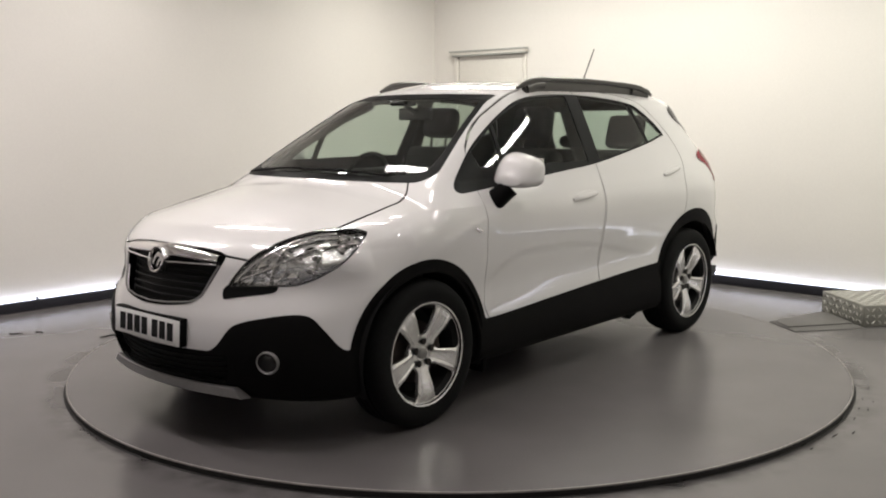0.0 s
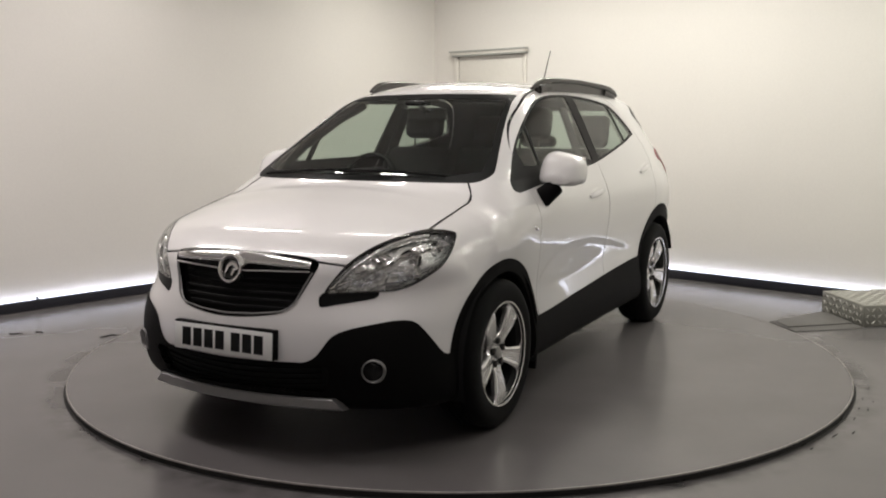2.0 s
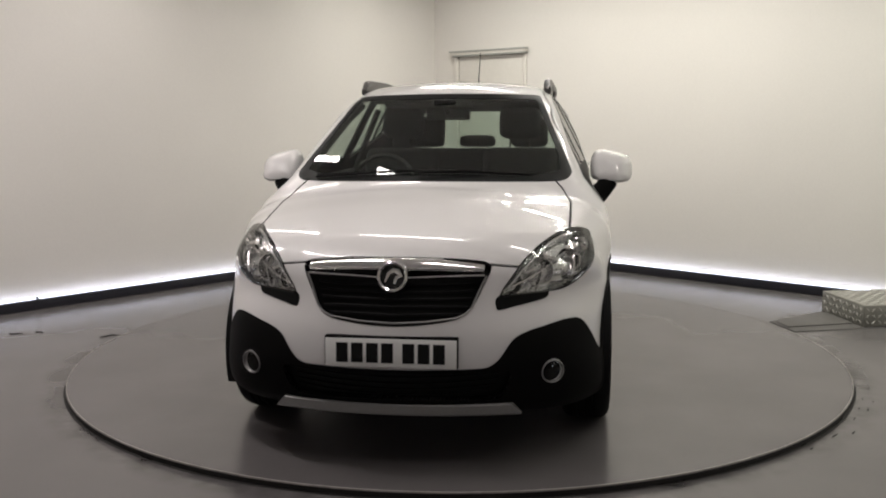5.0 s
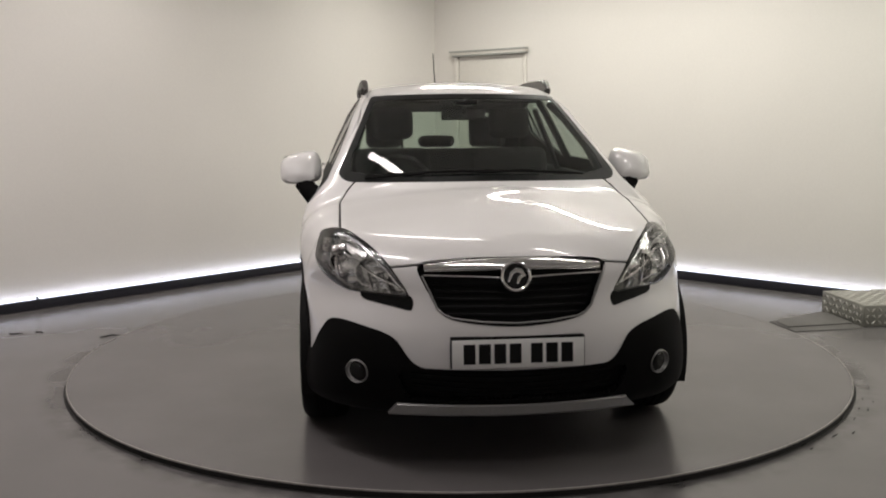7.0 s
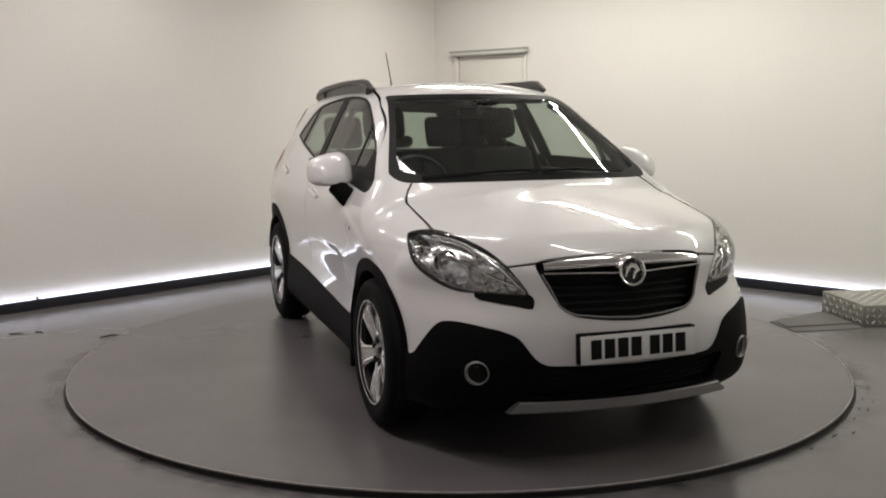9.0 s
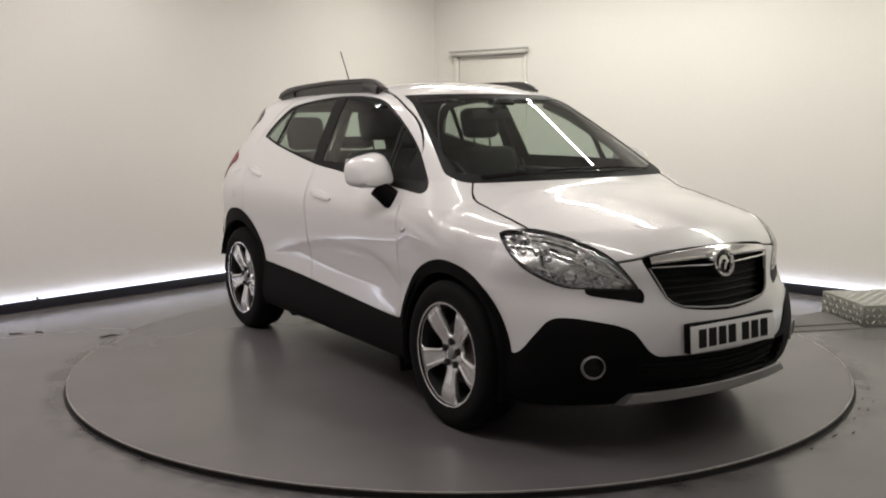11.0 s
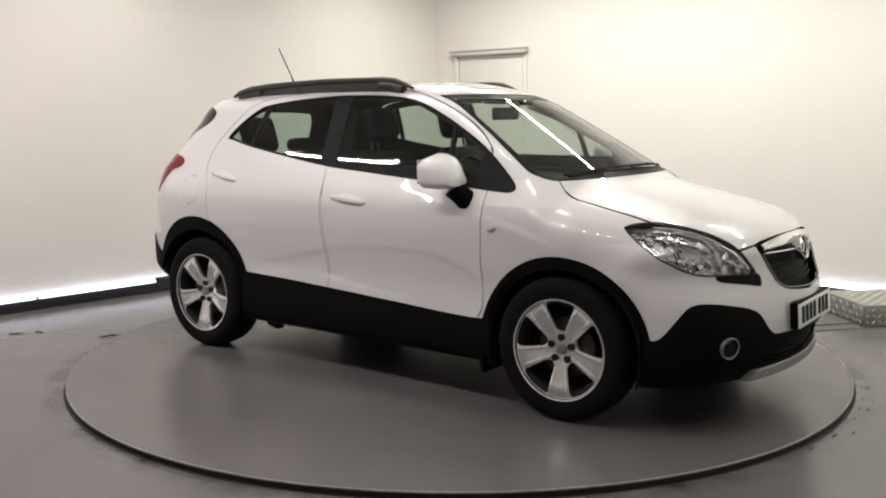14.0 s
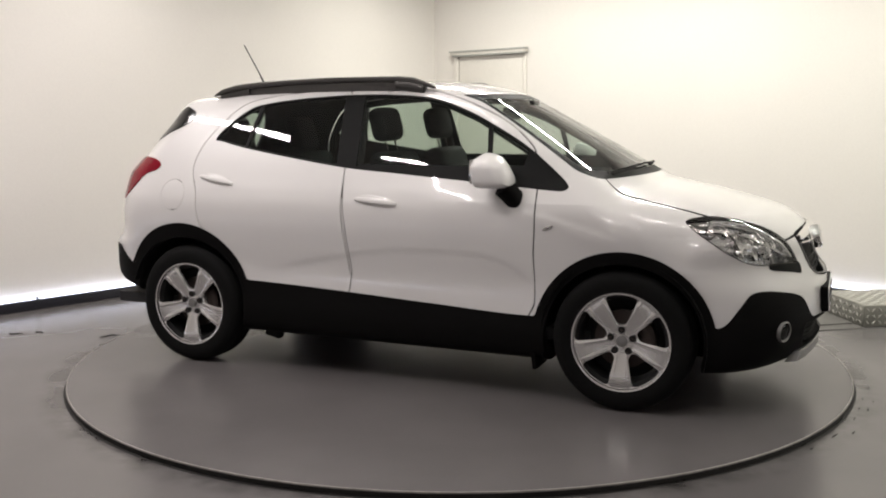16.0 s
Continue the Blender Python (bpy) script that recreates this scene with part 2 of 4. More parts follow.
def tread_box():
    """A low box of tread plate beside the turntable."""
    root = tagged(new("tread_plate_box"), "low box of worn aluminium tread plate on the floor", "box")
    turn = math.degrees(math.atan2(.68 - 1.25, 2.80 - 2.73)) + 90
    m = Matrix.Translation((2.73, 1.25, 0)) @ pose(0, 0, 0, 0, 0, turn)
    L, W, H = .570, .78, .152      # along the near face, away from the turntable, high
    part("body", box(bmesh.new(), (0, -L, 0), (W, 0, H), m, .006), TREAD, root)
    bm = bmesh.new()

    def stud(at, spin):
        f = m @ at @ pose(0, 0, 0, 0, 0, spin)
        low = [bm.verts.new(f @ Vector(p)) for p in ((-.021, 0, -.001), (0, -.010, -.001), (.021, 0, -.001), (0, .010, -.001))]
        top = [bm.verts.new(f @ Vector(p)) for p in ((-.013, 0, .0036), (0, -.005, .004), (.013, 0, .0036), (0, .005, .004))]
        for a in range(4):
            b = (a + 1) % 4
            bm.faces.new((low[a], low[b], top[b], top[a]))
        bm.faces.new(top)
    for i in range(17):
        for j in range(12):
            stud(Matrix.Translation((.028 + i * .045, -.036 - j * .045, H)), 45 if (i + j) % 2 else -45)
    for j in range(12):
        for i in range(3):
            stud(Matrix.Translation((0, -.036 - j * .045, .030 + i * .045)) @ pose(0, 0, 0, 0, -90, 0), 45 if (i + j) % 2 else -45)
    for j in range(17):
        for i in range(3):
            stud(Matrix.Translation((.028 + j * .045, -L, .030 + i * .045)) @ pose(0, 0, 0, 90, 0, 0), 45 if (i + j) % 2 else -45)
    tagged(part("stud", bm, STUD, root, "raised lozenge pattern"), kind="stuff")


tread_box()


def floor_bits():
    def slab(corners, low, high):
        bm = bmesh.new()
        rows = [[bm.verts.new((x, y, z)) for x, y in corners] for z in (low, high)]
        for k in range(4):
            bm.faces.new((rows[0][k], rows[0][(k + 1) % 4], rows[1][(k + 1) % 4], rows[1][k]))
        bm.faces.new(rows[0][::-1])
        bm.faces.new(rows[1])
        bmesh.ops.recalc_face_normals(bm, faces=bm.faces[:])
        return bm
    cover = tagged(finish("cover_plate", slab([(2.285, .54), (2.79, .645), (2.71, 1.20), (2.215, .86)], 0, .006), COVER, smooth=False), "flat grey metal cover plate on the floor beside the box", "cover plate")
    part("cover_flap", slab([(2.275, .655), (2.76, .765), (2.72, 1.14), (2.25, .84)], .0062, .014), COVER, cover, smooth=False)
    bm = bmesh.new()
    pts = [Vector((-2.40, .43, .004)), Vector((-2.36, .45, .006)), Vector((-2.33, .47, .011)), Vector((-2.28, .475, .005))]
    bar(bm, pts, [Vector((0, 0, 1))] * 4, [.006, .02, .022, .006], [.004, .008, .012, .004])
    tagged(finish("leaf_scrap", bm, INK), "small dark dry scrap lying on the floor", "scrap")
    for x, y, turn, n in ((-3.02, .55, 10, .05), (-2.88, .60, -14, .04)):
        at = Matrix.Translation((x, y, .003)) @ pose(0, 0, 0, 0, 0, turn)
        bm = bar(bmesh.new(), [at @ Vector((u * n, .012 * math.sin(u * 5), 0)) for u in (-1, -.4, .2, 1)], [Vector((0, 0, 1))] * 4, [.004, .016, .012, .004], [.003, .005, .005, .003], 6)
        tagged(finish("scrap", bm, INK), "thin dark scrap lying on the floor near the wall", "scrap")
    bm = box(bmesh.new(), (.030, -4.45, .0785), (.068, -4.43, .096), WEST, .004)
    tagged(finish("cable_clip", bm, SKIRT), "small black clip on top of the skirting", "clip")
    rng = random.Random(5)
    for k in range(9):
        a = radians(rng.uniform(-48, -18))
        r = 2.30 + rng.uniform(0, .12) ** 1.3
        bm = bmesh.new()
        p = Vector((r * math.cos(a), r * math.sin(a), .002))
        d = Vector((-math.sin(a), math.cos(a), 0)) * rng.uniform(.006, .03)
        bar(bm, [p - d, p, p + d], [Vector((0, 0, 1))] * 3, [.003, rng.uniform(.003, .009), .003], [.003, .005, .003], 6)
        tagged(finish("grit", bm, INK), "dark crumb of grit on the floor beside the turntable", "grit", "grit beside the turntable")


floor_bits()
# ---- the car's outer skin as a smooth solid: x forward, y to its left, z up, origin between the axles on the ground ----
def curve(pairs):
    """A smooth curve through (x, y) pairs in order of x."""
    xs = np.array([a for a, b in pairs], float)
    ys = np.array([b for a, b in pairs], float)
    h, d = np.diff(xs), np.diff(ys) / np.diff(xs)
    m = np.concatenate([[d[0]], np.where(d[:-1] * d[1:] > 0, (d[:-1] * h[1:] + d[1:] * h[:-1]) / (h[:-1] + h[1:]), 0), [d[-1]]])
    lim = 3 * np.minimum(np.abs(np.concatenate([[d[0]], d])), np.abs(np.concatenate([d, [d[-1]]])))
    m = np.sign(m) * np.minimum(np.abs(m), lim)

    def at(x):
        x = np.asarray(x, float)
        i = np.clip(np.searchsorted(xs, x) - 1, 0, len(h) - 1)
        u = (x - xs[i]) / h[i]
        inside = (2 * u**3 - 3 * u**2 + 1) * ys[i] + (u**3 - 2 * u**2 + u) * h[i] * m[i] + (3 * u**2 - 2 * u**3) * ys[i + 1] + (u**3 - u**2) * h[i] * m[i + 1]
        return np.where(x < xs[0], ys[0] + (x - xs[0]) * m[0], np.where(x > xs[-1], ys[-1] + (x - xs[-1]) * m[-1], inside))
    return at


PLAN = curve([(-2.2, .70), (-2.0, .775), (-1.8, .822), (-1.55, .862), (-1.28, .88), (-.9, .876), (-.3, .868), (.3, .868), (.9, .874), (1.28, .88), (1.5, .872), (1.7, .845), (1.9, .79), (2.2, .66)])
FLANK = curve([(.05, -.12), (.18, -.05), (.26, -.012), (.34, -.006), (.45, -.018), (.58, -.022), (.72, -.010), (.86, 0), (.95, -.006), (1.02, -.029), (1.09, -.061), (1.2, -.113), (1.3, -.163), (1.5, -.268), (1.7, -.39)])
CROWN = curve([(-2.2, 1.36), (-1.75, 1.50), (-1.55, 1.555), (-1.3, 1.592), (-.9, 1.622), (-.4, 1.637), (0, 1.632), (.28, 1.606), (.42, 1.572), (.56, 1.504), (.70, 1.431), (.85, 1.351), (1.0, 1.270), (1.12, 1.2035), (1.22, 1.147), (1.30, 1.101), (1.36, 1.086), (1.6, 1.036), (1.85, .968), (1.98, .924), (2.06, .885), (2.12, .82), (2.2, .70)])
RIDGE = curve([(.40, .985), (.66, .966), (.88, .925), (1.0, .893), (1.1, .866), (1.2, .838), (1.3, .800)])      # crease over the front arch
SCOOP = curve([(-1.0, .58), (-.6, .632), (-.23, .71), (.185, .757), (.45, .757), (.60, .740), (.70, .705), (.79, .650), (.90, .56)])      # upper edge of the hollow in the doors
FALL = curve([(-2.0, .14), (-1.3, .14), (0, .15), (.35, .22), (.5, .21), (1.2, .22), (1.32, .15), (1.6, .155), (1.8, .14), (2.0, .12)])
NOSE = curve([(.1, 1.90), (.2, 2.04), (.27, 2.115), (.36, 2.155), (.46, 2.175), (.56, 2.170), (.66, 2.150), (.76, 2.120), (.86, 2.085), (.96, 2.03)])
BELLY = curve([(-2.2, .47), (-1.9, .44), (-1.65, .385), (-1.35, .215), (1.6, .212), (2.2, .215)])
BOW = curve([(.2, .38), (.4, .40), (.58, .46), (.7, .56), (.84, .44), (1.0, .44)])
TAIL = curve([(.1, 1.86), (.25, 1.97), (.4, 2.05), (.55, 2.08), (.68, 2.075), (.72, 2.04), (.9, 2.01), (1.05, 1.965), (1.2, 1.90), (1.35, 1.82), (1.5, 1.73), (1.6, 1.66)])


def blend(a, b, k):
    h = np.maximum(k - np.abs(a - b), 0) / k
    return np.maximum(a, b) + h * h * k / 4


def skin(p):
    """Below zero inside the car's outer skin, above zero outside it."""
    x, y, z = p[..., 0], np.abs(p[..., 1]), p[..., 2]
    lean = np.clip((z - 1.0) / .12, 0, 1) * np.clip((x - .2) / .8, 0, 1.4)
    over = z - RIDGE(x)
    ridge = .0055 * np.exp(-(over / np.where(over > 0, .022, .060)) ** 2) * np.clip((x - .45) / .35, 0, 1) * np.clip((1.28 - x) / .12, 0, 1)
    deep = np.clip((SCOOP(x) - z) / .045, 0, 1)
    hollow = .0042 * deep * deep * (3 - 2 * deep) * np.clip((z - .46) / .10, 0, 1) * np.clip((x + .85) / .3, 0, 1) * np.clip((.86 - x) / .08, 0, 1)
    cheek = .042 * np.clip((z - .70) / .16, 0, 1) * np.clip((x - 1.36) / .22, 0, 1)      # the wing draws in towards the headlight
    side = (y - (PLAN(x) + FLANK(z) - .045 * lean + ridge - hollow - cheek)) * .93
    top = (z - (CROWN(x) - FALL(x) * y**2)) * .9
    front = x - (NOSE(z) - BOW(z) * y**2 - .22 * y**6)
    back = -x - (TAIL(z) - (.20 + .40 * np.clip((z - 1.1) / .3, 0, 1)) * y**2 - .30 * y**6)
    under = BELLY(x) - z
    f = blend(side, top, np.where(x < 1.1, .075, np.where(x > 1.4, .15, .075 + .25 * (x - 1.1))))
    f = blend(f, front, .12)
    f = blend(f, back, .12)
    return blend(f, under, .06)


def slope(p, e=1e-3):
    g = np.stack([skin(p + d) - skin(p - d) for d in np.eye(3) * e], -1)
    return g / (2 * e)


def settle(p, level=0.0, rounds=4):
    """Points moved onto the skin (or onto the surface that lies level metres outside it), and the normals there."""
    for _ in range(rounds):
        g = slope(p)
        p = p - ((skin(p) - level) / np.maximum((g * g).sum(-1), .05))[..., None] * g
    g = slope(p)
    return p, g / np.maximum(np.linalg.norm(g, axis=-1), 1e-6)[..., None]
def skin_mesh(step):
    """The whole skin as quads, one corner in each grid cell that it crosses."""
    lo, hi = np.array([-2.2, -.99, .12]), np.array([2.3, .99, 1.75])
    n = np.ceil((hi - lo) / step).astype(int) + 1
    axes = [lo[k] + step * np.arange(n[k]) for k in range(3)]
    axes[1] = (np.arange(n[1]) - (n[1] - 1) / 2) * step
    f = np.empty(n)
    for i, x in enumerate(axes[0]):
        yy, zz = np.meshgrid(axes[1], axes[2], indexing="ij")
        f[i] = skin(np.stack([np.full_like(yy, x), yy, zz], -1))
    neg = f < 0
    count = np.zeros(n - 1, int)
    for a in (0, 1):
        for b in (0, 1):
            for c in (0, 1):
                count += neg[a:n[0] - 1 + a, b:n[1] - 1 + b, c:n[2] - 1 + c]
    cells = np.argwhere((count > 0) & (count < 8))
    index = np.full(n - 1, -1)
    index[tuple(cells.T)] = np.arange(len(cells))
    v = np.stack([axes[k][cells[:, k]] + step / 2 for k in range(3)], -1)
    v, normals = settle(v, rounds=6)
    quads = []
    for a in range(3):
        b, c = (a + 1) % 3, (a + 2) % 3
        one = np.take(neg, range(n[a] - 1), a)
        two = np.take(neg, range(1, n[a]), a)
        at = np.argwhere(one != two)
        at = at[(at[:, b] > 0) & (at[:, c] > 0) & (at[:, b] < n[b] - 1) & (at[:, c] < n[c] - 1)]
        flip = ~one[tuple(at.T)]
        eb, ec = np.eye(3, dtype=int)[b], np.eye(3, dtype=int)[c]
        q = np.stack([index[tuple((at - d).T)] for d in (eb + ec, ec, 0 * eb, eb)], 1)
        q[flip] = q[flip][:, ::-1]
        quads += q.tolist()
    return v, normals, quads


def outline(points, smooth=5):
    """A closed smooth outline through 2D points."""
    p = np.array(points, float)
    if not smooth:
        return p
    a, b, c, d = np.roll(p, 1, 0), p, np.roll(p, -1, 0), np.roll(p, -2, 0)
    out = []
    for u in np.arange(smooth) / smooth:
        out.append(.5 * (2 * b + (c - a) * u + (2 * a - 5 * b + 4 * c - d) * u**2 + (3 * b - a - 3 * c + d) * u**3))
    return np.stack(out, 1).reshape(-1, 2)


def inside_of(poly, q):
    """Signed distance of 2D points q from a closed outline: below zero inside."""
    d = np.full(len(q), 1e9)
    odd = np.zeros(len(q), bool)
    for a, b in zip(poly, np.roll(poly, -1, 0)):
        e, w = b - a, q - a
        t = np.clip((w @ e) / max(e @ e, 1e-12), 0, 1)
        d = np.minimum(d, ((w - t[:, None] * e) ** 2).sum(1))
        cross = ((a[1] > q[:, 1]) != (b[1] > q[:, 1]))
        if abs(e[1]) > 1e-12:
            odd ^= cross & (q[:, 0] < a[0] + e[0] * (q[:, 1] - a[1]) / e[1])
    return np.sqrt(d) * np.where(odd, -1, 1)


class Sheet:
    """A mesh that is cut along lines into named pieces."""

    def __init__(self, v, normals, faces, name, onto=True):
        self.v, self.n, self.onto = [*v], [*normals], onto
        self.pieces = {name: faces}

    def cut(self, source, rule, inner, outer):
        """Splits piece source where rule (signed numbers at the corners) is zero; inner takes what lies below it."""
        v = np.array(self.v)
        g = list(rule(v))
        first, new_v, mids = len(g), [], {}
        ins, outs = [], []

        def mid(i, j):
            key = (i, j) if i < j else (j, i)
            if key not in mids:
                t = g[i] / (g[i] - g[j])
                mids[key] = first + len(new_v)
                new_v.append((key[0], key[1], self.v[i] + (self.v[j] - self.v[i]) * t, self.n[i] + (self.n[j] - self.n[i]) * t))
            return mids[key]
        for face in self.pieces.pop(source):
            low = [g[i] < 0 for i in face]
            if all(low):
                ins.append(face)
            elif not any(low):
                outs.append(face)
            else:
                a, b = [], []
                for k, i in enumerate(face):
                    j = face[(k + 1) % len(face)]
                    (a if low[k] else b).append(i)
                    if low[k] != low[(k + 1) % len(face)]:
                        m = mid(i, j)
                        a.append(m)
                        b.append(m)
                if len(a) > 2:
                    ins.append(a)
                if len(b) > 2:
                    outs.append(b)
        if new_v:
            p, q = np.array([w[2] for w in new_v]), np.array([w[3] for w in new_v])
            if self.onto:
                p, q = settle(p, rounds=2)
            self.v += [*p]
            self.n += [*q]
        for name, faces in ((inner, ins), (outer, outs)):
            if name:
                self.pieces.setdefault(name, [])
                self.pieces[name] = self.pieces[name] + faces

    def panel(self, source, rule, name, gap=.004):
        """Cuts a panel out of source with an open joint round it."""
        self.cut(source, lambda v: rule(v) + gap, name, source)
        self.cut(source, lambda v: rule(v) - gap, "joint", source)

    def build(self, name, piece, mat, parent=None, label="", lift=0.0, skirt=.012, side=0, flip=False):
        """The piece (or its half on side +1 or -1) as one mesh, lifted off the skin, its open edges folded inwards by skirt."""
        faces = self.pieces[piece]
        if side:
            faces = [f for f in faces if sum(self.v[i][1] for i in f) * side > 0]
        used = sorted({i for f in faces for i in f})
        at = {i: k for k, i in enumerate(used)}
        n = [self.n[i] / max(np.linalg.norm(self.n[i]), 1e-9) for i in used]
        v = [self.v[i] + nn * lift for i, nn in zip(used, n)]
        polys = [[at[i] for i in f] for f in faces]
        if flip:
            polys = [p[::-1] for p in polys]
        if skirt:
            count = {}
            for p in polys:
                for k, a in enumerate(p):
                    b = p[(k + 1) % len(p)]
                    count[(a, b)] = count.get((a, b), 0) + 1
            rim = [e for e in count if (e[1], e[0]) not in count]
            out = {}
            for a, b in rim:
                t = v[b] - v[a]
                for k in (a, b):
                    out[k] = out.get(k, 0) + np.cross(t, n[k])
            extra = {}
            for k, o in out.items():
                o = o / max(np.linalg.norm(o), 1e-9)
                extra[k] = (len(v), len(v) + 1)
                v += [v[k], v[k] - n[k] * skirt]
                n += [(n[k] + o) / np.linalg.norm(n[k] + o), o]
            for a, b in rim:
                polys.append([extra[b][0], extra[a][0], extra[a][1], extra[b][1]])
        me = bpy.data.meshes.new(name)
        me.from_pydata([tuple(p) for p in v], [], polys)
        me.update()
        me.normals_split_custom_set_from_vertices([tuple(p * (-1 if flip else 1)) for p in n])
        me.materials.append(mat)
        ob = new(name, me)
        ob.parent = parent
        return tagged(ob, label) if label else ob
# ---- the car ----
CAR = tagged(new("car"), "white compact crossover car with black plastic cladding, standing on the turntable", "car")
AXLE, HUB_Z = 1.2775, .337


def xz(v):
    return v[:, [0, 2]]


def yz(v):
    return np.stack([np.abs(v[:, 1]), v[:, 2]], 1)


def round_nose(v):
    """Runs along the front corner from the middle to the flank."""
    return np.stack([-v[:, 0] * .66 + np.abs(v[:, 1]) * .75, v[:, 2]], 1)


def shape(points, view, where, smooth=5):
    """A rule for a cut along an outline, seen in a view, that holds only where the second rule is below zero."""
    poly = outline(points, smooth)
    return lambda v: np.maximum(inside_of(poly, view(v)), where(v))


SILL = curve([(-2.2, .52), (-1.7, .52), (-.877, .512), (-.21, .484), (.26, .460), (.79, .437), (1.7, .436)])
BUMPER = curve([(-1.6, .436), (-1.13, .440), (-1.085, .460), (-1.01, .548), (-.95, .574), (-.88, .588), (-.74, .604), (-.67, .592), (-.61, .530), (-.545, .452), (-.51, .437), (-.3, .436)])


def arch(x0, z0, r):
    return lambda v: np.where(np.abs(v[:, 1]) > .45, np.hypot(v[:, 0] - x0, v[:, 2] - z0) - r, 1.0)


def lower(v):
    """Below zero in the black cladding."""
    g = v[:, 2] - np.where(v[:, 0] > 1.5, BUMPER(round_nose(v)[:, 0]), SILL(v[:, 0]))
    rear = v[:, 2] - np.where(v[:, 0] < -1.85, .66 - .5 * np.clip(.70 - np.abs(v[:, 1]), 0, .2), .50 + .16 * np.clip((-v[:, 0] - 1.55) / .3, 0, 1) ** 2)
    g = np.where(v[:, 0] < -1.28, rear, g)
    g = np.minimum(g, arch(AXLE, .337, .447)(v))
    return np.minimum(g, arch(-AXLE - .035, .36, .462)(v))


DLO = [(-1.158, 1.304), (-1.095, 1.383), (-.985, 1.468), (-.88, 1.504), (-.60, 1.536), (-.24, 1.551), (.14, 1.531), (.385, 1.459), (.626, 1.342), (.79, 1.243), (.945, 1.125), (.988, 1.083), (.975, 1.064), (.90, 1.061), (.425, 1.099), (.034, 1.130), (-.317, 1.159), (-.88, 1.243), (-1.10, 1.288)]
LAMP = [(-.444, .922), (-.462, .936), (-.50, .945), (-.585, .950), (-.67, .940), (-.75, .921), (-.84, .889), (-.93, .836), (-1.00, .762), (-1.03, .714), (-.98, .714), (-.90, .716), (-.82, .717), (-.74, .720), (-.665, .740), (-.60, .771), (-.545, .803), (-.482, .862)]
BROW = [(-.815, .724), (-.822, .695), (-.90, .682), (-.985, .671), (-1.048, .662), (-1.052, .695), (-1.035, .718), (-.98, .718), (-.90, .721)]
GRILLE = [(0, .868), (.20, .865), (.335, .854), (.372, .842), (.384, .820), (.35, .745), (.315, .680), (.285, .652), (.245, .632), (.13, .616), (0, .609), (-.13, .616), (-.245, .632), (-.285, .652), (-.315, .680), (-.35, .745), (-.384, .820), (-.372, .842), (-.335, .854), (-.20, .865)]
SCREEN = [(0, 1.118), (.30, 1.116), (.60, 1.112), (.665, 1.119), (.694, 1.145), (.687, 1.180), (.60, 1.358), (.535, 1.500), (.512, 1.538), (.48, 1.545), (.30, 1.550), (0, 1.553), (-.30, 1.550), (-.48, 1.545), (-.512, 1.538), (-.535, 1.500), (-.60, 1.358), (-.687, 1.180), (-.694, 1.145), (-.665, 1.119), (-.60, 1.112), (-.30, 1.116)]
REAR_LAMP = [(-1.835, .945), (-1.84, 1.03), (-1.80, 1.13), (-1.70, 1.188), (-1.60, 1.19), (-1.535, 1.172), (-1.515, 1.145), (-1.55, 1.118), (-1.62, 1.098), (-1.69, 1.03), (-1.77, .97)]
BACKLIGHT = [(0, 1.12), (.45, 1.12), (.56, 1.16), (.53, 1.32), (.47, 1.44), (.40, 1.47), (0, 1.48), (-.40, 1.47), (-.47, 1.44), (-.53, 1.32), (-.56, 1.16), (-.45, 1.12)]


def signed_yz(v):
    return v[:, [1, 2]]


